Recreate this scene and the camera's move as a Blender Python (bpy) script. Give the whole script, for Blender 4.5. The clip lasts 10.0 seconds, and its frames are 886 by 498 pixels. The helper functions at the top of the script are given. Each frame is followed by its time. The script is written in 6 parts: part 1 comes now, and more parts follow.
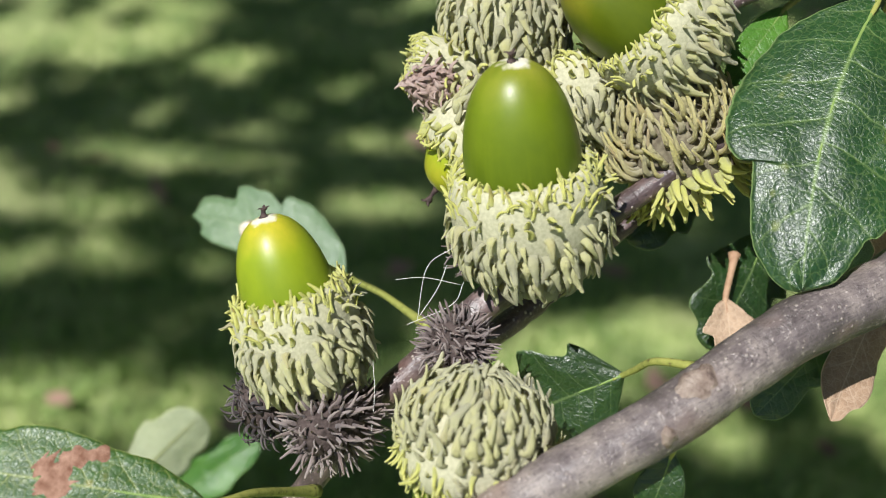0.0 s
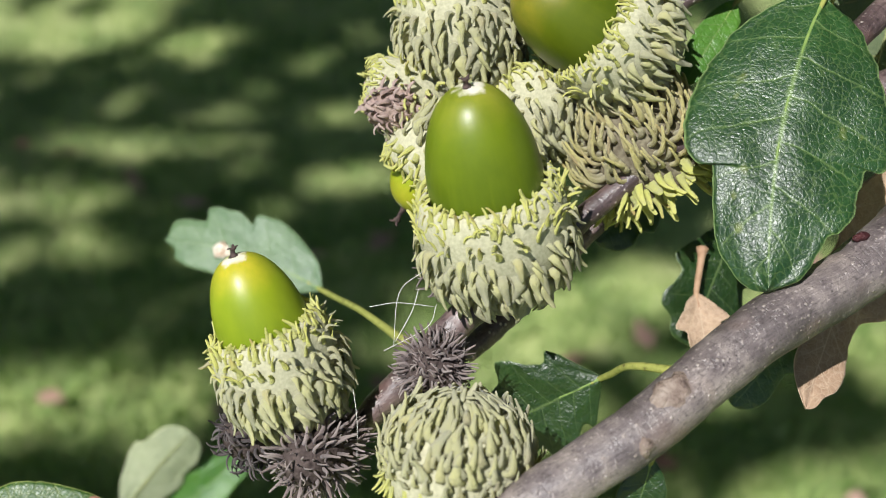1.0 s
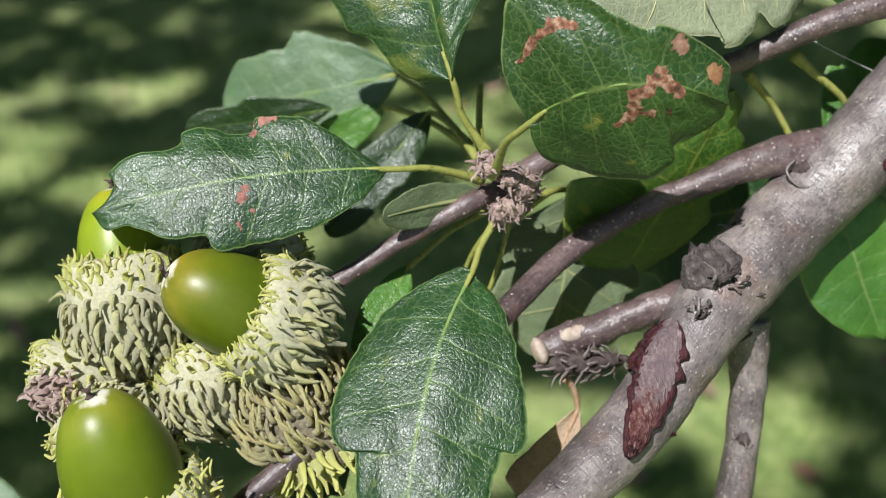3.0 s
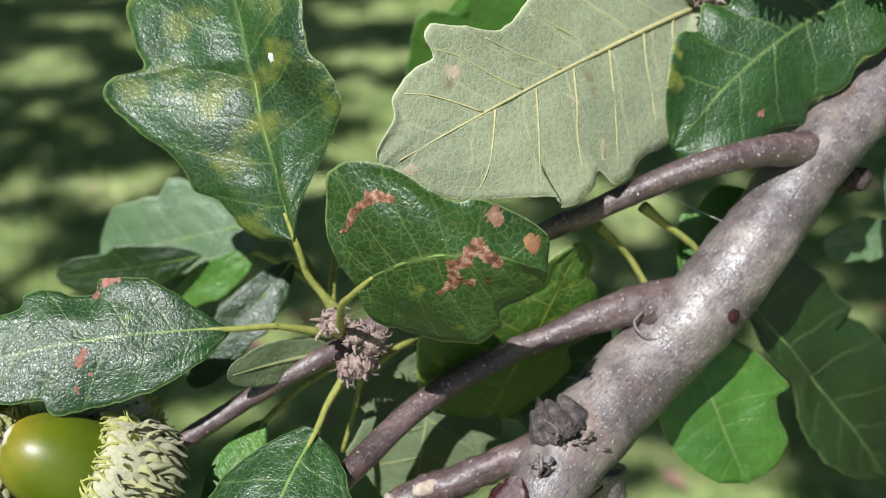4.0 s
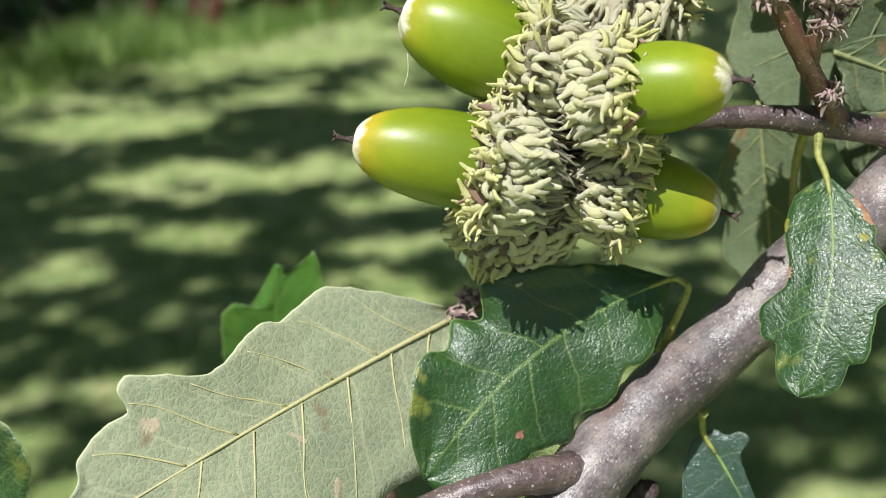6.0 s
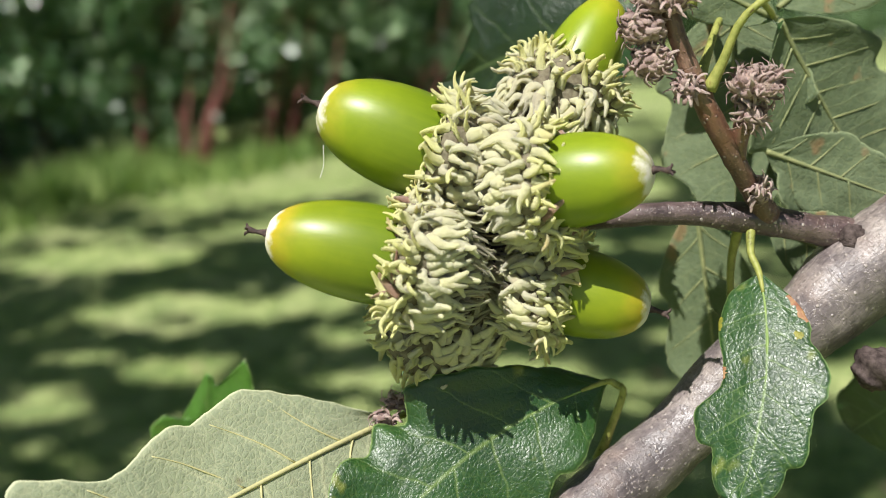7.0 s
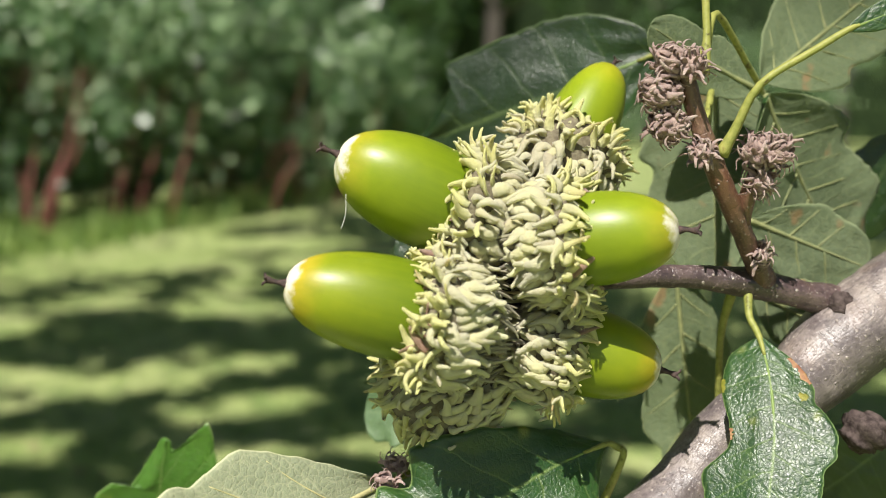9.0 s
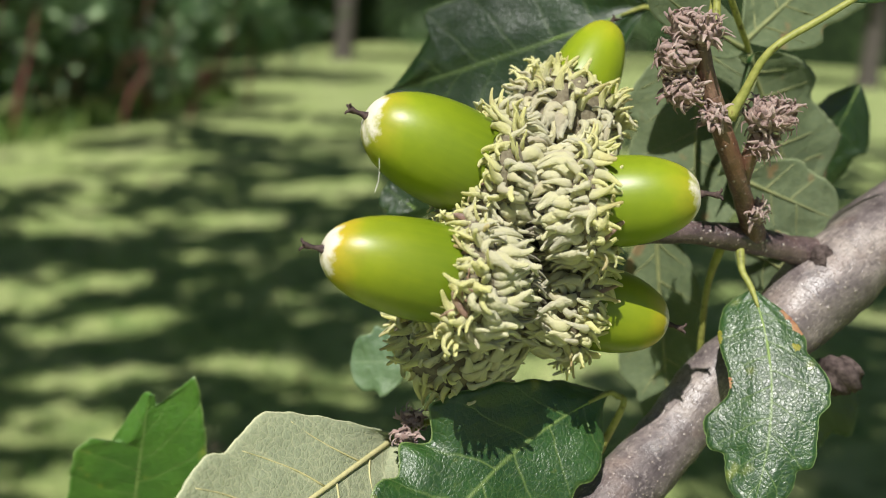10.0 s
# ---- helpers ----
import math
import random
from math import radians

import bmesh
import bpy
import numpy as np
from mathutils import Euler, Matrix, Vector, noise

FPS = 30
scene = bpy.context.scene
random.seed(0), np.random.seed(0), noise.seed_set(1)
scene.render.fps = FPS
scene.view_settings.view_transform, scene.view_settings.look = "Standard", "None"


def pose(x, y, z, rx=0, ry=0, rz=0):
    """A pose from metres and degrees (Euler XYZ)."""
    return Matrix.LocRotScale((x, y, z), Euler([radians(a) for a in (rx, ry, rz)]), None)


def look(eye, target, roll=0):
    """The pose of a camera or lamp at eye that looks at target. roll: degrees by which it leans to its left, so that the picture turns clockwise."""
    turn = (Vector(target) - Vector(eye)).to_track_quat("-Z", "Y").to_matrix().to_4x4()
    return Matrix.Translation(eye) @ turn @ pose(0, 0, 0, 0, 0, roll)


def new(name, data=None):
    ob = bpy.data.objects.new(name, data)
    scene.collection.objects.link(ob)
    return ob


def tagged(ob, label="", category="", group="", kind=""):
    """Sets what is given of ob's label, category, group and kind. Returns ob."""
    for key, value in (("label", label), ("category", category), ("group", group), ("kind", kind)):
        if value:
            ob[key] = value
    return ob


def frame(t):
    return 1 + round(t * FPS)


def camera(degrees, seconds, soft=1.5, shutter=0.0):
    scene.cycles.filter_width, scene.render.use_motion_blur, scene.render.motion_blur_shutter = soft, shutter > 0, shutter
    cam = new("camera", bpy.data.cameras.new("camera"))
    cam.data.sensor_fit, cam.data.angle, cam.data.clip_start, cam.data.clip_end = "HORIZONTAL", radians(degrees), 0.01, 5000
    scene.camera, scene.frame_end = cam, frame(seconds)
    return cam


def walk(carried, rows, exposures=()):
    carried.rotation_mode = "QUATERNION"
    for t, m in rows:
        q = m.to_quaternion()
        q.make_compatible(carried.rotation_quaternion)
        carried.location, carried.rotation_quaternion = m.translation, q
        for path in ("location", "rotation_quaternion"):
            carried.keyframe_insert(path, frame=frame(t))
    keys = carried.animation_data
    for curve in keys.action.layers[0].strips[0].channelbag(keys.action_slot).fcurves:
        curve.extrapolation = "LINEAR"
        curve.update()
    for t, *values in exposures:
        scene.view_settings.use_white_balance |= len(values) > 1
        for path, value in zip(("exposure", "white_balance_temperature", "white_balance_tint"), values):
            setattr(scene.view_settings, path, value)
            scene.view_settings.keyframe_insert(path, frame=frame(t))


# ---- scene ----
from mathutils.bvhtree import BVHTree

cam = camera(44.85, 10.0, soft=0.95)
walk(cam, [
    (0.0, look((0.0000, -0.0000, 1.3500), (0.0085, 0.1581, 1.2278), 5.08)),
    (0.5, look((-0.0003, 0.0038, 1.3528), (0.0101, 0.1587, 1.2267), 3.20)),
    (1.0, look((0.0023, 0.0061, 1.3615), (0.0142, 0.1597, 1.2339), 1.65)),
    (1.5, look((0.0122, 0.0096, 1.3737), (0.0258, 0.1634, 1.2466), 0.44)),
    (2.0, look((0.0286, 0.0071, 1.3804), (0.0449, 0.1642, 1.2576), 0.78)),
    (2.5, look((0.0437, 0.0116, 1.3886), (0.0633, 0.1720, 1.2708), 0.83)),
    (2.7, look((0.0520, 0.0159, 1.3900), (0.0754, 0.1784, 1.2758), 1.64)),
    (3.8, look((0.0830, 0.0207, 1.4091), (0.1134, 0.1917, 1.3099), 2.25)),
    (4.0, look((0.0931, 0.0212, 1.4103), (0.1241, 0.1940, 1.3145), 2.17)),
    (4.5, look((0.1127, 0.0270, 1.4130), (0.1468, 0.2027, 1.3238), 2.04)),
    (5.0, look((0.1327, 0.0318, 1.4224), (0.1608, 0.2112, 1.3387), 0.38)),
    (5.5, look((0.1527, 0.0383, 1.4262), (0.1805, 0.2216, 1.3512), -0.30)),
    (6.0, look((0.1658, 0.0408, 1.4369), (0.1925, 0.2276, 1.3707), -1.37)),
    (6.2, look((0.1653, 0.0449, 1.4387), (0.1947, 0.2321, 1.3747), -1.25)),
    (7.3, look((0.1845, 0.0446, 1.4202), (0.2144, 0.2392, 1.3847), -1.08)),
    (7.5, look((0.1830, 0.0462, 1.4177), (0.2126, 0.2412, 1.3844), -0.89)),
    (8.0, look((0.1819, 0.0447, 1.4172), (0.2144, 0.2401, 1.3891), 0.09)),
    (8.5, look((0.1680, 0.0478, 1.4166), (0.2106, 0.2416, 1.3910), 1.33)),
    (9.0, look((0.1475, 0.0553, 1.4209), (0.2057, 0.2447, 1.3932), 1.65)),
    (9.5, look((0.1224, 0.0640, 1.4254), (0.1979, 0.2462, 1.3920), 1.92)),
    (10.0, look((0.1138, 0.0673, 1.4296), (0.1967, 0.2443, 1.3873), 2.92)),
], exposures=[(0.0, 0.31, 6150, 10), (1.0, 0.26, 6150, 10), (2.7, 0.26, 6100, 10), (4.0, 0.3, 6000, 10), (5.0, 0.43, 6000, 10), (6.2, 0.39, 6150, 10), (7.5, 0.51, 6500, 10), (8.5, 0.47, 6650, 10), (9.0, 0.48, 6650, 10), (9.5, 0.44, 6500, 10), (10.0, 0.26, 6450, 10)])

# depth of field of a close-focused small camera
cam.data.dof.use_dof = True
cam.data.dof.focus_distance = 0.228
cam.data.dof.aperture_fstop = 12.5

# ---- light ----
SUN = Vector((-0.38, -0.42, 0.82)).normalized()
world = bpy.data.worlds.new("sky")
scene.world = world
world.use_nodes = True
wn = world.node_tree
sky = wn.nodes.new("ShaderNodeTexSky")
sky.sky_type = "NISHITA"
sky.sun_disc = False
sky.sun_elevation = math.asin(SUN.z)
sky.sun_rotation = math.atan2(SUN.x, SUN.y)
wn.links.new(sky.outputs["Color"], wn.nodes["Background"].inputs["Color"])
wn.nodes["Background"].inputs["Strength"].default_value = 0.05
sun = new("sun", bpy.data.lights.new("sun", "SUN"))
sun.data.energy = 5.0
sun.data.angle = radians(0.55)
sun.data.color = (1.0, 0.96, 0.90)
sun.matrix_world = look(SUN * 20, (0, 0, 0))


# ---- materials ----
class Mat:
    """Small wrapper that builds a node material with short calls."""

    def __init__(self, name, rough=0.6, spec=0.5):
        self.m = bpy.data.materials.new(name)
        self.m.use_nodes = True
        self.t = self.m.node_tree
        self.b = self.t.nodes["Principled BSDF"]
        self.b.inputs["Roughness"].default_value = rough
        self.b.inputs["Specular IOR Level"].default_value = spec
        self.co = self.t.nodes.new("ShaderNodeTexCoord")
        self.out = self.t.nodes["Material Output"]

    def node(self, kind):
        return self.t.nodes.new(kind)

    def set(self, sock, v):
        if isinstance(v, bpy.types.NodeSocket):
            self.t.links.new(v, sock)
        else:
            sock.default_value = v

    def noise(self, scale, detail=4.0, rough=0.55, vec=None):
        n = self.node("ShaderNodeTexNoise")
        n.inputs["Scale"].default_value = scale
        n.inputs["Detail"].default_value = detail
        n.inputs["Roughness"].default_value = rough
        self.t.links.new(vec or self.co.outputs["Object"], n.inputs["Vector"])
        return n.outputs["Fac"]

    def voronoi(self, scale, feature="F1", vec=None, out="Distance", rand=1.0):
        n = self.node("ShaderNodeTexVoronoi")
        n.feature = feature
        n.inputs["Scale"].default_value = scale
        n.inputs["Randomness"].default_value = rand
        if feature == "SMOOTH_F1":
            n.inputs["Smoothness"].default_value = 0.2
        self.t.links.new(vec or self.co.outputs["Object"], n.inputs["Vector"])
        return n.outputs[out]

    def ramp(self, fac, stops):
        n = self.node("ShaderNodeValToRGB")
        e = n.color_ramp.elements
        while len(e) < len(stops):
            e.new(0.5)
        for k, (p, c) in enumerate(stops):
            e[k].position = p
            e[k].color = (*c, 1.0) if not isinstance(c, float) else (c, c, c, 1.0)
        self.set(n.inputs["Fac"], fac)
        return n.outputs["Color"]

    def mix(self, fac, a, b, blend="MIX"):
        n = self.node("ShaderNodeMix")
        n.data_type = "RGBA"
        n.blend_type = blend
        self.set(n.inputs[0], fac)
        for sock, v in ((n.inputs[6], a), (n.inputs[7], b)):
            self.set(sock, (*v, 1.0) if isinstance(v, tuple) and len(v) == 3 else v)
        return n.outputs[2]

    def math(self, op, a, b=0.0, clamp=False):
        n = self.node("ShaderNodeMath")
        n.operation = op
        n.use_clamp = clamp
        self.set(n.inputs[0], a)
        self.set(n.inputs[1], b)
        return n.outputs[0]

    def uv(self):
        n = self.node("ShaderNodeSeparateXYZ")
        self.t.links.new(self.co.outputs["UV"], n.inputs[0])
        return n.outputs["X"], n.outputs["Y"]

    def xyz(self):
        n = self.node("ShaderNodeSeparateXYZ")
        self.t.links.new(self.co.outputs["Object"], n.inputs[0])
        return n.outputs

    def random(self):
        return self.node("ShaderNodeObjectInfo").outputs["Random"]

    def island(self):
        return self.node("ShaderNodeNewGeometry").outputs["Random Per Island"]

    def bump(self, height, strength, dist):
        n = self.node("ShaderNodeBump")
        n.inputs["Strength"].default_value = strength
        n.inputs["Distance"].default_value = dist
        self.t.links.new(height, n.inputs["Height"])
        if self.b.inputs["Normal"].links:
            self.t.links.new(self.b.inputs["Normal"].links[0].from_socket, n.inputs["Normal"])
        self.t.links.new(n.outputs["Normal"], self.b.inputs["Normal"])
        return self

    def colour(self, c):
        self.set(self.b.inputs["Base Color"], (*c, 1.0) if isinstance(c, tuple) else c)
        return self

    def rough(self, v):
        self.set(self.b.inputs["Roughness"], v)
        return self

    def translucent(self, colour, amount):
        tr = self.node("ShaderNodeBsdfTranslucent")
        self.set(tr.inputs["Color"], (*colour, 1.0) if isinstance(colour, tuple) else colour)
        mx = self.node("ShaderNodeMixShader")
        mx.inputs[0].default_value = amount
        self.t.links.new(self.b.outputs[0], mx.inputs[1])
        self.t.links.new(tr.outputs[0], mx.inputs[2])
        self.t.links.new(mx.outputs[0], self.out.inputs["Surface"])
        return self


def leaf_material(name, dark, light, vein, spot=None, under=False, blotches=False, net_tint=0.2, gloss=0.3, trans=0.25, thin=(0.25, 0.42, 0.04)):
    m = Mat(name, gloss, 0.75 if not under else 0.3)
    u, v = m.uv()
    av = m.math("ABSOLUTE", v)
    # lateral veins leave the midrib alternately and run to the lobes
    wob = m.math("MULTIPLY", m.noise(90, 2), 0.05)
    turn = m.math("MULTIPLY", m.math("GREATER_THAN", v, 0.0), 0.07)
    along = m.math("ADD", m.math("SUBTRACT", m.math("ADD", u, turn), m.math("MULTIPLY", av, 0.09)), wob)
    saw = m.math("FRACT", m.math("MULTIPLY", along, 7.0))
    off = m.math("ABSOLUTE", m.math("SUBTRACT", saw, 0.5))
    lat = m.math("SUBTRACT", 1.0, m.math("MULTIPLY", off, 24.0), True)
    lat = m.math("MULTIPLY", lat, m.math("SUBTRACT", 1.0, m.math("MULTIPLY", av, 0.6)))
    mid = m.math("SUBTRACT", 1.0, m.math("MULTIPLY", av, 26.0), True)
    rim = m.ramp(av, [(0.972, 0.0), (0.99, 1.0)])
    warp = m.node("ShaderNodeTexNoise")
    warp.inputs["Scale"].default_value = 260
    warp.inputs["Detail"].default_value = 3
    m.t.links.new(m.co.outputs["Object"], warp.inputs["Vector"])
    shift = m.node("ShaderNodeVectorMath")
    shift.operation = "MULTIPLY_ADD"
    shift.inputs[1].default_value = (0.0022, 0.0022, 0.0022)
    m.t.links.new(warp.outputs["Color"], shift.inputs[0])
    m.t.links.new(m.co.outputs["Object"], shift.inputs[2])
    net = m.voronoi(560, "DISTANCE_TO_EDGE", shift.outputs[0])
    net_line = m.math("SUBTRACT", 1.0, m.math("MULTIPLY", net, 13.0), True)
    fine = m.voronoi(1350, "DISTANCE_TO_EDGE", shift.outputs[0])
    fine_line = m.math("SUBTRACT", 1.0, m.math("MULTIPLY", fine, 9.0), True)
    blotch = m.ramp(m.noise(45, 3), [(0.35, dark), (0.7, light)])
    blotch = m.mix(m.math("MULTIPLY", m.ramp(m.noise(700, 3), [(0.4, 0.0), (0.7, 1.0)]), 0.35), blotch, tuple(c * 0.55 for c in dark))
    col = m.mix(m.math("MULTIPLY", fine_line, 0.07 if not under else 0.2), blotch, vein)
    col = m.mix(m.math("MULTIPLY", net_line, net_tint if not under else 0.5), col, vein)
    col = m.mix(m.math("MULTIPLY", lat, 0.7), col, vein)
    col = m.mix(m.math("MULTIPLY", mid, 0.9), col, vein)
    if spot:
        s = m.ramp(m.noise(85, 3), [(0.52, 0.0), (0.66, 1.0)]) if blotches else m.ramp(m.noise(120, 2), [(0.66, 0.0), (0.74, 1.0)])
        col = m.mix(m.math("MULTIPLY", s, 0.7), col, spot)
    col = m.mix(m.math("MULTIPLY", rim, 0.7), col, tuple(min(1.0, c * 1.4 + 0.04) for c in vein))
    m.colour(col)
    m.rough(m.ramp(m.noise(300, 3), [(0.3, max(0.08, gloss + 0.06)), (0.75, min(1.0, gloss + 0.18))]))
    # the blade bulges between its veins
    h = m.math("SUBTRACT", m.math("MINIMUM", net, 0.22), m.math("MULTIPLY", lat, 0.22 if not under else -0.3))
    m.bump(h, 0.3, 0.0009)
    if under:
        m.bump(m.math("MINIMUM", fine, 0.25), 0.3, 0.0006)
    else:
        # flat leathery cells parted by fine furrows
        m.bump(m.math("MINIMUM", fine, 0.16), 0.3, 0.0007)
        # pillows between the lateral veins
        dip = m.math("SUBTRACT", 1.0, m.math("MULTIPLY", off, 2.0))
        m.bump(m.math("SUBTRACT", 1.0, m.math("POWER", dip, 2.5)), 0.07, 0.0013)
        dome = m.voronoi(1250, "SMOOTH_F1", shift.outputs[0])
        m.bump(m.math("SUBTRACT", 1.0, m.math("MULTIPLY", dome, dome)), 0.16, 0.00045)
    m.bump(m.noise(2200, 3), 0.08, 0.0003)
    m.bump(m.noise(110, 2), 0.045, 0.003)
    if not under:
        m.b.inputs["Coat Weight"].default_value = 0.3
        m.b.inputs["Coat Roughness"].default_value = 0.32
        m.t.links.new(m.b.inputs["Normal"].links[0].from_socket, m.b.inputs["Coat Normal"])
    m.translucent(m.mix(m.math("MULTIPLY", m.math("MAXIMUM", lat, net_line), 0.5), thin, tuple(c * 0.45 for c in thin)), trans)
    return m.m


def bark_material(name, dark, mid, pale, dots=0.55):
    """Thin smooth bark: fine wrinkles along the limb, blurred patches, pale raised pores. UV is metres round and along."""
    m = Mat(name, 0.42, 0.75)
    long = m.node("ShaderNodeMapping")
    long.inputs["Scale"].default_value = (1500, 330, 1)
    m.t.links.new(m.co.outputs["UV"], long.inputs["Vector"])
    wrinkle = m.noise(1.0, 5, 0.62, long.outputs["Vector"])
    ring = m.node("ShaderNodeMapping")
    ring.inputs["Scale"].default_value = (130, 900, 1)
    m.t.links.new(m.co.outputs["UV"], ring.inputs["Vector"])
    rings = m.ramp(m.noise(1.0, 3, 0.6, ring.outputs["Vector"]), [(0.56, 0.0), (0.66, 1.0)])
    patches, cloud, grit = m.noise(48, 3), m.noise(170, 4, 0.6), m.noise(2300, 3)
    col = m.ramp(m.math("ADD", m.math("MULTIPLY", patches, 0.6), m.math("MULTIPLY", cloud, 0.4)), [(0.36, dark), (0.5, mid), (0.64, pale)])
    col = m.mix(m.math("MULTIPLY", m.ramp(wrinkle, [(0.34, 1.0), (0.5, 0.0)]), 0.55), col, tuple(c * 0.45 for c in dark))
    col = m.mix(m.math("MULTIPLY", rings, 0.1), col, tuple(c * 0.7 for c in dark))
    col = m.mix(m.ramp(m.noise(75, 2), [(0.56, 0.0), (0.7, 0.45)]), col, (mid[0] * 1.35, mid[1] * 1.05, mid[2] * 0.8))
    d = m.voronoi(520)
    keep = m.ramp(m.noise(400, 0), [(0.45, 0.0), (0.52, 1.0)])
    pore = m.math("MULTIPLY", m.ramp(d, [(0.13, 1.0), (0.23, 0.0)]), keep)
    col = m.mix(m.math("MULTIPLY", pore, dots), col, (0.5, 0.43, 0.38))
    # a grain of half-millimetre warts, pale on the crests and darker between
    grain = m.noise(1150, 3, 0.6)
    col = m.mix(m.ramp(grain, [(0.6, 0.0), (0.7, 0.5)]), col, tuple(min(1.0, c * 1.5 + 0.03) for c in pale))
    col = m.mix(m.ramp(grain, [(0.3, 0.6), (0.43, 0.0)]), col, tuple(c * 0.5 for c in dark))
    dark_flecks = m.math("MULTIPLY", m.ramp(m.voronoi(900), [(0.12, 1.0), (0.26, 0.0)]), m.ramp(m.noise(120, 2), [(0.5, 0.0), (0.62, 0.8)]))
    col = m.mix(dark_flecks, col, (0.03, 0.024, 0.024))
    m.colour(col)
    m.rough(m.ramp(cloud, [(0.35, 0.31), (0.65, 0.45)]))
    m.bump(wrinkle, 0.22, 0.0008)
    m.bump(m.ramp(grain, [(0.55, 0.0), (0.66, 1.0)]), 0.3, 0.0004)
    m.bump(cloud, 0.12, 0.002)
    m.bump(grit, 0.12, 0.0002)
    m.bump(m.math("SUBTRACT", pore, m.math("MULTIPLY", rings, 0.25)), 0.5, 0.0004)
    return m.m


def scale_material(name, root, mid, tip, rust=(0.30, 0.10, 0.06), rust_amount=0.22):
    m = Mat(name, 0.6, 0.3)
    z = m.xyz()["Z"]
    r = m.random()
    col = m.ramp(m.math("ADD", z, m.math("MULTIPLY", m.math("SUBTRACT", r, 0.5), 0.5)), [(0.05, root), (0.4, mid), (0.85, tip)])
    fuzz = m.noise(9, 5, 0.7)
    col = m.mix(m.math("MULTIPLY", m.ramp(fuzz, [(0.42, 0.0), (0.68, 1.0)]), 0.3), col, tuple(min(1, c * 1.3 + 0.04) for c in root))
    rr = m.ramp(m.math("FRACT", m.math("MULTIPLY", r, 13.7)), [(1 - rust_amount, 0.0), (1.0, 1.0)])
    col = m.mix(m.math("MULTIPLY", m.math("MULTIPLY", rr, m.ramp(z, [(0.1, 0.0), (0.9, 1.0)])), 0.75), col, rust)
    m.colour(col)
    m.bump(m.noise(14, 4, 0.7), 0.45, 0.06)
    m.b.inputs["Sheen Weight"].default_value = 0.25
    m.translucent(tip, 0.26)
    return m.m


def plain(name, stops, scale, rough=0.7, bump=0.3, dist=0.0005, spec=0.3, detail=4.0):
    m = Mat(name, rough, spec)
    n = m.noise(scale, detail)
    m.colour(m.ramp(n, stops))
    m.bump(m.noise(scale * 3, 4), bump, dist)
    return m.m


def nut_material(name, low, high, tip_tint, fuzz=0.95, reach=150.0):
    m = Mat(name, 0.42, 0.45)
    z = m.math("MULTIPLY", m.xyz()["Z"], -1.0)  # metres from the tip
    streak = m.node("ShaderNodeMapping")
    streak.inputs["Scale"].default_value = (700, 700, 45)
    m.t.links.new(m.co.outputs["Object"], streak.inputs["Vector"])
    n = m.noise(1.0, 3, 0.6, streak.outputs["Vector"])
    col = m.ramp(m.math("ADD", m.math("MULTIPLY", z, 32.0), m.math("MULTIPLY", m.noise(80, 2), 0.35)), [(0.13, tip_tint), (0.4, high), (0.95, low)])
    col = m.mix(m.math("MULTIPLY", m.ramp(n, [(0.42, 0.0), (0.7, 1.0)]), 0.3), col, high)
    col = m.mix(m.math("MULTIPLY", m.ramp(m.noise(130, 3), [(0.4, 0.0), (0.65, 1.0)]), 0.35), col, low)
    patchy = m.math("ADD", m.math("MULTIPLY", m.noise(420, 4, 0.8), 0.5), m.math("MULTIPLY", m.noise(170, 2), 0.9))
    down = m.ramp(m.math("ADD", m.math("MULTIPLY", z, reach), patchy), [(0.8, 1.0), (1.2, 0.0)])
    col = m.mix(m.math("MULTIPLY", down, fuzz), col, (0.74, 0.70, 0.58))
    speck = m.ramp(m.voronoi(420), [(0.03, 1.0), (0.06, 0.0)])
    col = m.mix(m.math("MULTIPLY", speck, m.ramp(m.noise(300, 0), [(0.6, 0.0), (0.66, 0.35)])), col, (0.3, 0.3, 0.1))
    m.colour(col)
    m.rough(m.ramp(down, [(0.0, 0.39), (1.0, 0.8)]))
    m.bump(n, 0.08, 0.0004)
    m.b.inputs["Coat Weight"].default_value = 0.05
    m.b.inputs["Coat Roughness"].default_value = 0.3
    m.b.inputs["Subsurface Weight"].default_value = 0.12
    m.b.inputs["Subsurface Radius"].default_value = (0.4, 0.5, 0.1)
    m.b.inputs["Subsurface Scale"].default_value = 0.004
    return m.m


LEAF_TOP = leaf_material("leaf_upper_side", (0.009, 0.040, 0.012), (0.029, 0.098, 0.021), (0.20, 0.30, 0.09), (0.24, 0.28, 0.05), gloss=0.3, net_tint=0.34)
# net_tint is strong here: veins lit through the blade, put into the colour
LEAF_BLOTCH = leaf_material("leaf_upper_side_blotched", (0.012, 0.047, 0.014), (0.039, 0.12, 0.025), (0.17, 0.26, 0.07), (0.26, 0.28, 0.045), blotches=True, gloss=0.3, net_tint=0.42)
# Bluish copy: the sky's sheen on one leaf is put into its colour
LEAF_SKY_SHEEN = leaf_material("leaf_upper_side_sky_sheen", (0.03, 0.07, 0.05), (0.055, 0.105, 0.08), (0.15, 0.22, 0.13), None, gloss=0.26)
# Slightly lighter copy of LEAF_TOP: sun on one leaf put into its colour
LEAF_MID = leaf_material("leaf_upper_side_part_lit", (0.012, 0.05, 0.012), (0.038, 0.12, 0.021), (0.2, 0.29, 0.08), (0.28, 0.3, 0.05), gloss=0.32, trans=0.3)
# Darker copy: shade on leaves under and behind the bough, put into colour
LEAF_SHADED = leaf_material("leaf_upper_side_shaded", (0.007, 0.028, 0.005), (0.017, 0.058, 0.009), (0.14, 0.21, 0.07), None, gloss=0.3)
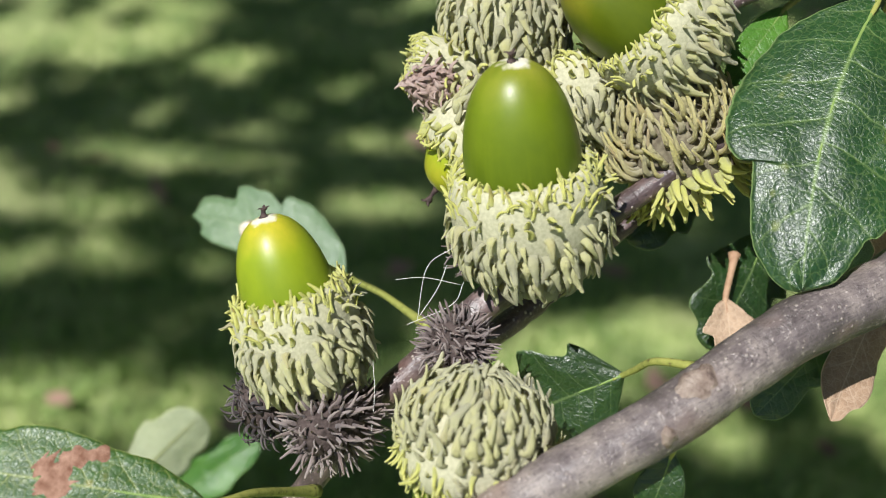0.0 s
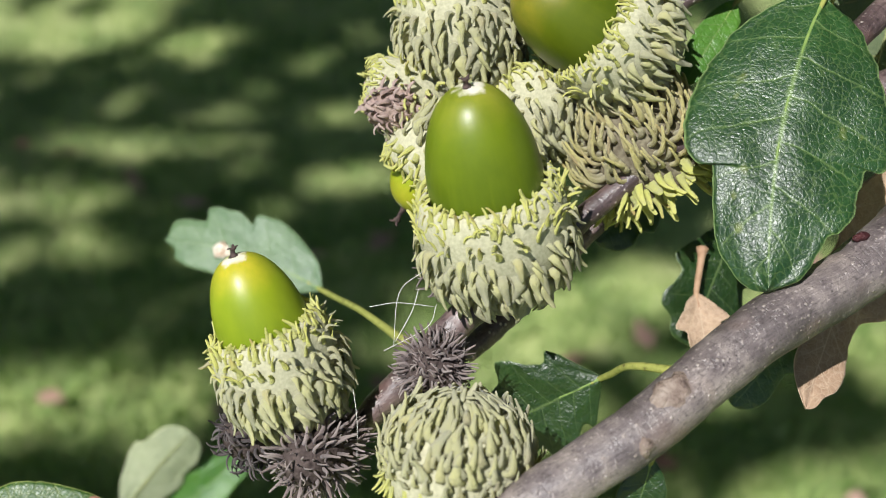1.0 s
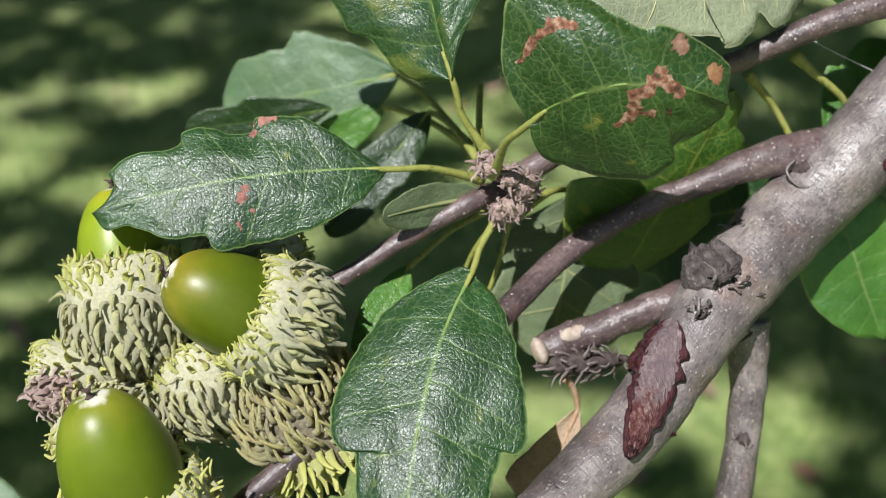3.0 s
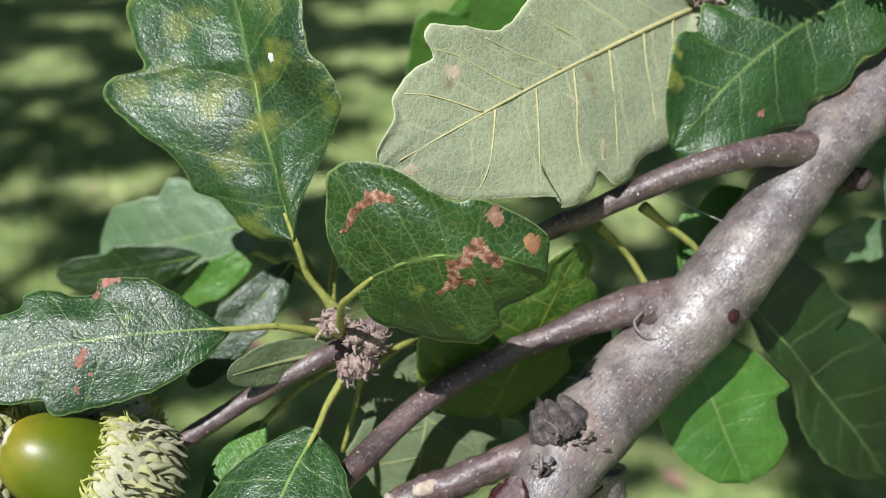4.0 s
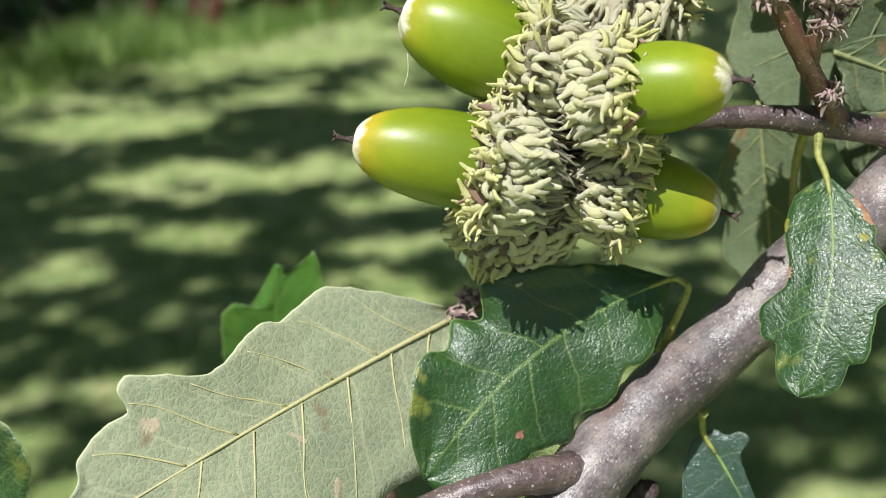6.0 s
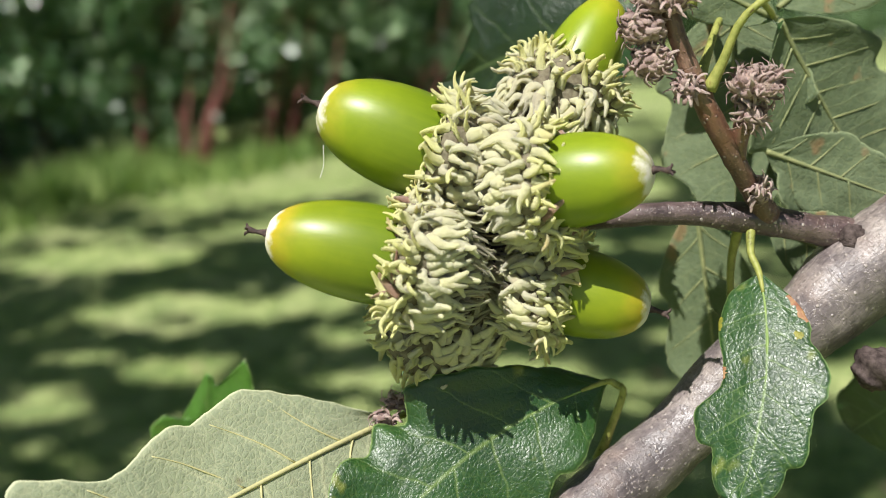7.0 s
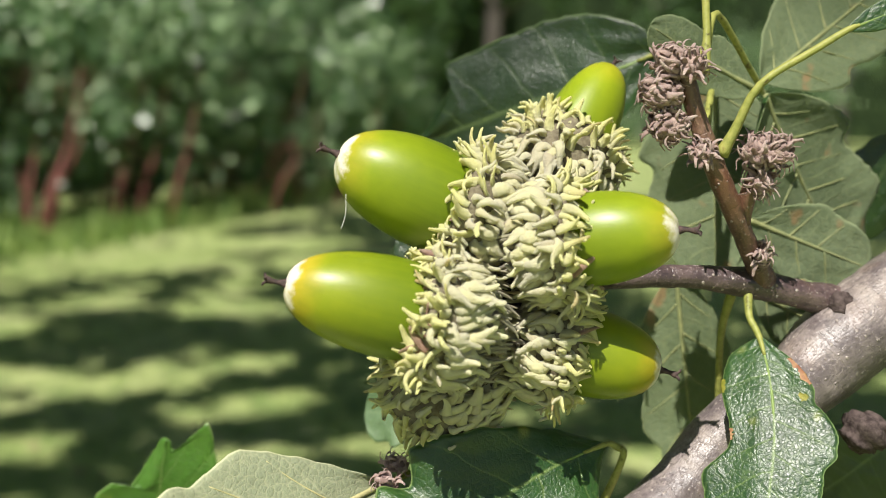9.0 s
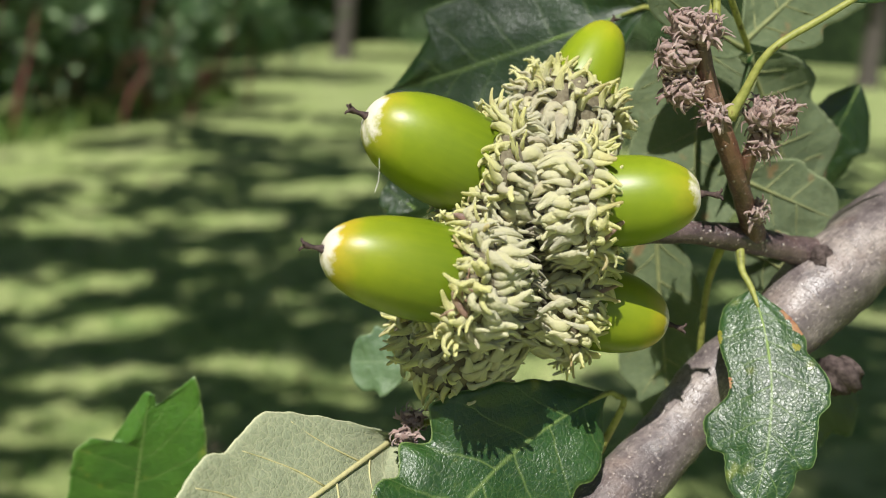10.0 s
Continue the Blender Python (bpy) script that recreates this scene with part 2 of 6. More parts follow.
# Vein net painted light here too, for sun passing through the blade
LEAF_SCAR = leaf_material("leaf_upper_side_scarred", (0.011, 0.045, 0.008), (0.036, 0.108, 0.014), (0.2, 0.27, 0.08), (0.3, 0.3, 0.05), gloss=0.28, net_tint=0.45)
LEAF_SICK = leaf_material("leaf_upper_side_browned", (0.022, 0.075, 0.010), (0.06, 0.16, 0.018), (0.28, 0.33, 0.08), (0.36, 0.30, 0.04), gloss=0.42, net_tint=0.4)
LEAF_PALE = leaf_material("leaf_upper_side_pale", (0.10, 0.19, 0.09), (0.17, 0.27, 0.12), (0.26, 0.35, 0.18), None, gloss=0.42)
LEAF_UNDER = leaf_material("leaf_under_side", (0.125, 0.168, 0.088), (0.18, 0.228, 0.125), (0.25, 0.29, 0.14), (0.33, 0.2, 0.1), under=True, gloss=0.62, thin=(0.3, 0.42, 0.1))
# Paler copy of LEAF_UNDER; part of it is sunlight put into the colour
LEAF_UNDER_SUNLIT = leaf_material("leaf_under_side_sunlit", (0.37, 0.42, 0.27), (0.48, 0.525, 0.33), (0.64, 0.65, 0.40), (0.3, 0.2, 0.12), under=True, gloss=0.6, trans=0.34, thin=(0.4, 0.5, 0.12))
# Lit copy for one shaded leaf: light through it put into the colour
LEAF_LIT = leaf_material("leaf_upper_side_lit_through", (0.05, 0.15, 0.018), (0.10, 0.24, 0.03), (0.42, 0.48, 0.08), (0.34, 0.36, 0.04), gloss=0.3, trans=0.42, net_tint=0.5)
# Brighter green; sunlight on these leaves is partly put into the colour
LEAF_BRIGHT = leaf_material("leaf_upper_side_bright", (0.055, 0.18, 0.02), (0.125, 0.31, 0.034), (0.22, 0.33, 0.09), (0.3, 0.36, 0.05), gloss=0.34, trans=0.3)
LEAF_DRY = leaf_material("leaf_dry", (0.34, 0.22, 0.14), (0.55, 0.40, 0.28), (0.6, 0.46, 0.33), None, under=True, gloss=0.8, trans=0.15, thin=(0.5, 0.28, 0.12))
PETIOLE = plain("petiole_yellow_green", [(0.3, (0.11, 0.09, 0.03)), (0.38, (0.25, 0.27, 0.065)), (0.62, (0.35, 0.355, 0.095)), (0.74, (0.24, 0.21, 0.06))], 620, 0.45)
RIB_PALE = plain("rib_pale", [(0.3, (0.19, 0.22, 0.10)), (0.7, (0.29, 0.30, 0.13))], 400, 0.55)
RIB_TAN = plain("rib_tan", [(0.3, (0.42, 0.4, 0.19)), (0.7, (0.54, 0.5, 0.25))], 400, 0.55)
RIB_GREEN = plain("rib_green", [(0.3, (0.15, 0.24, 0.06)), (0.7, (0.24, 0.33, 0.09))], 400, 0.45)
RIB_DRY = plain("rib_dry", [(0.3, (0.3, 0.17, 0.1)), (0.7, (0.5, 0.34, 0.22))], 400, 0.7)
BARK = bark_material("bark_grey", (0.072, 0.057, 0.058), (0.168, 0.138, 0.136), (0.33, 0.278, 0.25))
BARK_TWIG = bark_material("bark_twig", (0.055, 0.036, 0.037), (0.115, 0.078, 0.076), (0.22, 0.155, 0.142), 0.8)
BARK_SHOOT = bark_material("bark_shoot", (0.09, 0.045, 0.03), (0.16, 0.085, 0.055), (0.25, 0.15, 0.10), 0.5)
BARK_DARK = plain("bark_gnarled", [(0.3, (0.045, 0.036, 0.035)), (0.55, (0.12, 0.1, 0.095)), (0.75, (0.25, 0.21, 0.2))], 420, 0.85, 0.9, 0.0016)
WOOD = plain("bare_wood", [(0.3, (0.34, 0.26, 0.2)), (0.7, (0.55, 0.46, 0.38))], 600, 0.8)
SCAR = plain("bark_scar", [(0.3, (0.10, 0.07, 0.06)), (0.45, (0.21, 0.155, 0.125)), (0.7, (0.38, 0.31, 0.26))], 330, 0.6, 0.7, 0.0012)
WOUND_LIP = plain("wound_lip", [(0.3, (0.02, 0.005, 0.007)), (0.7, (0.075, 0.02, 0.022))], 420, 0.55, 0.8, 0.001)


def wound_material():
    m = Mat("wound_wood", 0.6, 0.4)
    way = m.node("ShaderNodeMapping")
    way.inputs["Rotation"].default_value = (0, radians(52), 0)
    way.inputs["Scale"].default_value = (1500, 700, 110)
    m.t.links.new(m.co.outputs["Object"], way.inputs["Vector"])
    fibre = m.noise(1.0, 4, 0.7, way.outputs["Vector"])
    col = m.ramp(fibre, [(0.34, (0.045, 0.010, 0.011)), (0.48, (0.13, 0.045, 0.04)), (0.6, (0.25, 0.16, 0.14)), (0.74, (0.40, 0.35, 0.33))])
    stain = m.ramp(m.noise(300, 3), [(0.44, 0.0), (0.6, 0.85)])
    col = m.mix(stain, col, (0.085, 0.02, 0.02))
    # paler head: bluish shine put into the wood's colour
    head = m.ramp(m.math("ADD", m.math("MULTIPLY", m.xyz()["Z"], 90.0), m.math("ADD", m.noise(500, 3), 0.0)), [(0.72, 0.0), (1.25, 0.3)])
    m.colour(m.mix(head, col, (0.33, 0.33, 0.36)))
    m.bump(fibre, 0.8, 0.0015)
    return m.m


WOUND = wound_material()
CUP_CORE = plain("cup_felt", [(0.3, (0.40, 0.39, 0.26)), (0.7, (0.57, 0.55, 0.38))], 1300, 0.95, 0.5, 0.0004, 0.1)
# darker felt copy: shade in the gaps between scales put into the colour
CUP_SHADE = plain("cup_felt_shaded", [(0.3, (0.12, 0.10, 0.07)), (0.7, (0.28, 0.25, 0.17))], 700, 0.95, 0.6, 0.0008, 0.1)
OLD_CORE = plain("old_cup_felt", [(0.3, (0.04, 0.03, 0.028)), (0.7, (0.13, 0.10, 0.092))], 700, 0.95, 0.6, 0.0008, 0.1)
SCALE = scale_material("cup_scale", (0.48, 0.47, 0.31), (0.63, 0.615, 0.31), (0.73, 0.70, 0.25))
SCALE_LONG = scale_material("cup_scale_long", (0.46, 0.42, 0.26), (0.62, 0.56, 0.26), (0.66, 0.59, 0.2))
SCALE_PALE = scale_material("cup_scale_pale", (0.66, 0.63, 0.46), (0.80, 0.77, 0.48), (0.85, 0.82, 0.36), rust_amount=0.3)
# grey-brown strands, with crevice shade put into the dark roots
SCALE_GREY_SHADE = scale_material("cup_scale_grey_shaded", (0.17, 0.145, 0.105), (0.42, 0.385, 0.28), (0.62, 0.58, 0.39), rust_amount=0.2)
SCALE_RUST = scale_material("cup_scale_rusty", (0.36, 0.21, 0.15), (0.46, 0.28, 0.20), (0.52, 0.37, 0.25), rust_amount=0.4)
SCALE_RIM = scale_material("cup_scale_rim", (0.57, 0.575, 0.21), (0.68, 0.685, 0.18), (0.76, 0.74, 0.22), rust_amount=0.12)
SCALE_RIM_PALE = scale_material("cup_scale_rim_pale", (0.70, 0.68, 0.40), (0.80, 0.78, 0.36), (0.86, 0.83, 0.34), rust_amount=0.2)
SCALE_OLD = scale_material("old_cup_scale", (0.17, 0.13, 0.125), (0.33, 0.265, 0.25), (0.49, 0.41, 0.385), (0.26, 0.17, 0.14), 0.3)
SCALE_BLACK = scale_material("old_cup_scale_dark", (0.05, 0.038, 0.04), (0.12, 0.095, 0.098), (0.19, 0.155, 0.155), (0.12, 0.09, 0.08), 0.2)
SCALE_BROWN = scale_material("withered_scale", (0.34, 0.23, 0.205), (0.56, 0.41, 0.37), (0.72, 0.58, 0.51), (0.40, 0.2, 0.14), 0.25)
NUT = nut_material("nut_green", (0.075, 0.118, 0.003), (0.15, 0.205, 0.005), (0.27, 0.27, 0.03), 0.9, 420.0)
NUT_OLIVE = nut_material("nut_olive_green", (0.048, 0.088, 0.003), (0.12, 0.15, 0.004), (0.33, 0.25, 0.02), 0.9, 420.0)
NUT_YELLOW = nut_material("nut_yellow_green", (0.145, 0.215, 0.007), (0.26, 0.33, 0.010), (0.52, 0.43, 0.03), 0.9, 420.0)
NUT_FUZZ = nut_material("nut_green_whitened_tip", (0.125, 0.19, 0.007), (0.235, 0.305, 0.010), (0.48, 0.38, 0.03))
NUT_GOLD = nut_material("nut_golden_tip", (0.12, 0.185, 0.007), (0.25, 0.30, 0.010), (0.62, 0.40, 0.03))
STYLE = plain("nut_style", [(0.3, (0.02, 0.015, 0.015)), (0.7, (0.12, 0.08, 0.07))], 900, 0.8)
THREAD = plain("spider_silk", [(0.3, (0.7, 0.68, 0.62)), (0.7, (0.85, 0.84, 0.8))], 300, 0.4)


# ---- mesh helpers ----
def mesh_of(name, bm, *mats, smooth=True):
    me = bpy.data.meshes.new(name)
    bm.normal_update()
    bm.to_mesh(me)
    bm.free()
    for m in mats:
        me.materials.append(m)
    if smooth:
        me.shade_smooth()
    return me


def part(name, bm, material, parent, label=""):
    ob = new(name, mesh_of(name, bm, *(material if isinstance(material, tuple) else (material,))))
    ob.parent = parent
    if label:
        ob["label"] = label
    return ob


def thing(name, label, category, group="", origin=(0, 0, 0)):
    ob = new(name)
    ob.empty_display_size = 0.005
    ob.location = origin
    return tagged(ob, label, category, group)


def spline(pts, n):
    """Points along a Catmull-Rom curve through rows of (x, y, z, radius)."""
    p = np.array(pts, float)
    p = np.vstack([2 * p[0] - p[1], p, 2 * p[-1] - p[-2]])
    p[0, 3:], p[-1, 3:] = p[1, 3:], p[-2, 3:]
    out = []
    for k in range(1, len(p) - 2):
        a, b, c, d = p[k - 1], p[k], p[k + 1], p[k + 2]
        for s in np.linspace(0, 1, n, endpoint=False):
            out.append(0.5 * (2 * b + (c - a) * s + (2 * a - 5 * b + 4 * c - d) * s * s + (3 * b - a - 3 * c + d) * s**3))
    out.append(p[-2])
    return np.array(out)


def tube(bm, pts, n=6, sides=12, rough=0.0, freq=120.0, cap=True, flat=1.0, seed=0.0):
    """A round limb along rows of (x, y, z, radius), uneven by rough."""
    line = spline(pts, n)
    prev = None
    side = Vector((0.31, 0.2, 0.93))
    rings = []
    for k, row in enumerate(line):
        c = Vector(row[:3])
        ahead = Vector(line[min(k + 1, len(line) - 1)][:3] - line[max(k - 1, 0)][:3]).normalized()
        side = (side - ahead * side.dot(ahead)).normalized()
        up = ahead.cross(side)
        ring = []
        for j in range(sides):
            a = 2 * math.pi * j / sides
            d = side * math.cos(a) + up * math.sin(a) * flat
            r = max(row[3], 1e-5)
            if rough:
                q = (c + d * r) * freq + Vector((seed, seed, seed))
                r *= 1 + rough * (noise.noise(q) + 0.5 * noise.noise(q * 2.7))
            ring.append(bm.verts.new(c + d * r))
        rings.append(ring)
    uvl = bm.loops.layers.uv.verify()
    far = np.r_[0, np.cumsum(np.linalg.norm(np.diff(line[:, :3], axis=0), axis=1))]
    girth = 6.3 * float(np.mean(line[:, 3]))
    for k, (a, b) in enumerate(zip(rings, rings[1:])):
        for j in range(sides):
            f = bm.faces.new((a[j], a[(j + 1) % sides], b[(j + 1) % sides], b[j]))
            for lp, (p, q) in zip(f.loops, ((j, k), (j + 1, k), (j + 1, k + 1), (j, k + 1))):
                lp[uvl].uv = (girth * p / sides, far[q])
    if cap:
        for ring, flip in ((rings[0], True), (rings[-1], False)):
            bm.faces.new(ring[::-1] if flip else ring)
    return bm


def lathe(bm, profile, sides=24, wob=0.0, seed=0.0):
    """A turned body round z from rows of (r, z); a row with r = 0 is a pole."""
    rings = []
    for r, z in profile:
        if r <= 1e-7:
            rings.append([bm.verts.new((0, 0, z))])
        else:
            ring = []
            for j in range(sides):
                a = 2 * math.pi * j / sides
                q = r * (1 + wob * noise.noise(Vector((math.cos(a) * 1.5 + seed, math.sin(a) * 1.5, z * 160))))
                ring.append(bm.verts.new((q * math.cos(a), q * math.sin(a), z)))
            rings.append(ring)
    for a, b in zip(rings, rings[1:]):
        for j in range(sides):
            k = (j + 1) % sides
            if len(a) == 1 and len(b) == 1:
                continue
            if len(a) == 1:
                bm.faces.new((a[0], b[k], b[j]))
            elif len(b) == 1:
                bm.faces.new((a[j], a[k], b[0]))
            else:
                bm.faces.new((a[j], a[k], b[k], b[j]))
    return bm


def scale_mesh(name, bend, wide, thick, material, wiggle=0.0, tip=0.2, early=0.5, flick=0.0):
    """A fleshy claw of length 1 that grows along z and bends towards x: broad and flat at its knuckle, drawn out to a
    point. early: the share of its length over which it bends; flick: how far its tip turns back."""
    bm = bmesh.new()
    steps, sides = (0.0, 0.1, 0.22, 0.35, 0.5, 0.66, 0.82, 0.95, 1.0), 6
    swell = (0.95, 1.05, 1.0, 0.86, 0.66, 0.47, 0.33, 0.24, 0.1)
    x = z = 0.0
    rings = []
    for k, s in enumerate(steps):
        q = min(1.0, s / early)
        th = bend * (q * q * (3 - 2 * q) if early < 0.95 else s**1.7) - flick * max(0.0, s - 0.62) / 0.38
        if k:
            x += math.sin(th) * (s - steps[k - 1])
            z += math.cos(th) * (s - steps[k - 1])
        full = swell[k] + (1 - swell[k]) * tip * (1.0 if k < len(steps) - 1 else 0.4)
        w, t = wide * full, thick * full
        y = wiggle * math.sin(s * 4.2)
        ring = []
        for j in range(sides):
            a = 2 * math.pi * j / sides
            ring.append(bm.verts.new((x + t * math.cos(a) * math.cos(th), y + w * math.sin(a), z - t * math.cos(a) * math.sin(th))))
        rings.append(ring)
    for a, b in zip(rings, rings[1:]):
        for j in range(sides):
            bm.faces.new((a[j], a[(j + 1) % sides], b[(j + 1) % sides], b[j]))
    bm.faces.new(rings[-1])
    return mesh_of(name, bm, material)


def scale_set(name, material, wide, thick, bends, tip=0.2, early=0.5, flick=0.8):
    return [scale_mesh(name, b, wide * (0.85 + 0.1 * (k % 4)), thick, material, 0.08 * ((k % 3) - 1), tip, early * (0.9 + 0.1 * (k % 3)), flick * ((k % 4) - 1) / 2) for k, b in enumerate(bends)]


SC_MAIN = scale_set("scale", SCALE, 0.14, 0.115, (1.7, 2.0, 2.4, 1.9, 2.2, 2.6, 1.8, 2.1), 0.22, 0.62, 0.9)
SC_FANG = scale_set("scale", SCALE, 0.2, 0.095, (1.6, 1.8, 2.1, 1.7, 1.9, 2.2), 0.12, 0.6, 0.6)
SC_LONG = scale_set("scale", SCALE_LONG, 0.10, 0.08, (1.1, 1.5, 1.9, 2.3, 1.3, 1.7), 0.25, 0.8, 0.9)
SC_PETAL = scale_set("scale", SCALE_RIM_PALE, 0.2, 0.105, (0.5, 0.9, 1.4, 0.3, 1.8, 2.3, 0.7), 0.2, 1.0, 0.5)
SC_FLAT = scale_set("scale", SCALE_PALE, 0.19, 0.12, (1.7, 2.1, 2.5, 1.9, 2.3, 2.8, 2.0), 0.16, 0.7, 1.1)
SC_RUST = scale_set("scale", SCALE_RUST, 0.22, 0.06, (0.4, 0.8, 1.2, 1.7), 0.2, 1.0, 0.5)
SC_INNER = scale_set("scale", SCALE_GREY_SHADE, 0.088, 0.065, (0.7, 1.0, 1.3, 1.6, 0.9), 0.2, 0.6, 0.7)
SC_RIM = scale_set("scale", SCALE_RIM, 0.18, 0.095, (0.3, 0.7, 1.1, 1.6, 0.5, 0.9), 0.3, 1.0, 0.3)
SC_OLD = scale_set("scale", SCALE_OLD, 0.105, 0.06, (0.4, 0.8, 1.2, 1.7, -0.6, 2.2), 0.3, 1.0, 1.0)
SC_BLACK = scale_set("scale", SCALE_BLACK, 0.10, 0.06, (0.9, 1.5, 2.2, 2.8, 1.2), 0.35, 1.0, 0.6)
SC_BROWN = scale_set("scale", SCALE_BROWN, 0.2, 0.05, (1.0, 1.8, 2.8, 3.6, -1.8, 4.2, 2.2), 0.25, 1.0, 1.4)


def frame_to(base, tip):
    """The pose at base whose z points to tip."""
    q = (Vector(tip) - Vector(base)).to_track_quat("Z", "Y")
    return Matrix.Translation(base) @ q.to_matrix().to_4x4()


def set_scales(owner, profile, count, sets, lean, rng, length, name="scale", loose=1.0):
    """Sets scales in a spiral over a turned body, as parts of it. lean(f) gives, for the share f from base to
    rim, how far a scale stands off, leans to the rim and which way it curls, and its length and set."""
    prof = np.array(profile, float)
    seg = np.hypot(*np.diff(prof, axis=0).T)
    mid_r = (prof[1:, 0] + prof[:-1, 0]) / 2
    area = np.r_[0, np.cumsum(seg * mid_r)]
    area /= area[-1]
    arc = np.r_[0, np.cumsum(seg)]
    arc /= arc[-1]
    turn = owner.parent.matrix_basis.to_3x3()
    backs = []
    for k in range(count):
        f_area = (k + 0.5) / count
        f = float(np.interp(f_area, area, arc)) + rng.uniform(-0.012, 0.012)
        f = min(max(f, 0.01), 0.99)
        r = float(np.interp(f, arc, prof[:, 0]))
        z = float(np.interp(f, arc, prof[:, 1]))
        r2, z2 = float(np.interp(f + 0.02, arc, prof[:, 0])), float(np.interp(f + 0.02, arc, prof[:, 1]))
        r1, z1 = float(np.interp(f - 0.02, arc, prof[:, 0])), float(np.interp(f - 0.02, arc, prof[:, 1]))
        a = k * 2.399963 + rng.uniform(-0.1, 0.1)
        rad = Vector((math.cos(a), math.sin(a), 0))
        up = (rad * (r2 - r1) + Vector((0, 0, z2 - z1))).normalized()
        nor = rad * up.z - Vector((0, 0, 1)) * up.dot(rad)
        off, rise, curl, size, pick = lean(f)
        tang = rad.cross(Vector((0, 0, 1)))
        way = (nor * off + up * rise + tang * rng.uniform(-0.16, 0.16) * loose + nor * rng.uniform(-0.08, 0.12)).normalized()
        bendto = up * curl + nor * (0.5 if curl > 0 else 0.0)
        bx = (bendto - way * bendto.dot(way)).normalized() + tang * rng.uniform(-0.25, 0.25) * loose
        bx = (bx - way * bx.dot(way)).normalized()
        by = way.cross(bx)
        s = length * size * rng.uniform(0.82, 1.2)
        w = s * rng.uniform(0.85, 1.1)
        pos = rad * r + Vector((0, 0, z)) - way * s * 0.06
        m = Matrix((bx * w, by * w, way * s)).transposed().to_4x4()
        m.translation = pos
        me = rng.choice(sets[pick])
        # those facing away from the camera are one mesh
        if (turn @ nor).y > 0.3:
            backs.append((me, m))
            continue
        ob = new(name, me)
        ob.parent = owner
        ob.matrix_basis = m
    if backs:
        co, faces, mats, slots = [], [], [], []
        for me, m in backs:
            if me.materials[0] not in mats:
                mats.append(me.materials[0])
            k = len(co)
            co += [tuple(m @ v.co) for v in me.vertices]
            for p in me.polygons:
                faces.append([k + i for i in p.vertices])
                slots.append(mats.index(me.materials[0]))
        me = bpy.data.meshes.new("scale_mat")
        me.from_pydata(co, [], faces)
        for q in mats:
            me.materials.append(q)
        me.polygons.foreach_set("material_index", slots)
        me.shade_smooth()
        ob = new("scale_mat", me)
        ob.parent = owner
        tagged(ob, kind="stuff")


def cup_profile(R, h):
    return [(0.0, -0.02 * h), (0.35 * R, 0.0), (0.68 * R, 0.1 * h), (0.9 * R, 0.3 * h), (1.0 * R, 0.55 * h), (0.99 * R, 0.8 * h), (0.9 * R, 0.97 * h), (0.82 * R, h)]


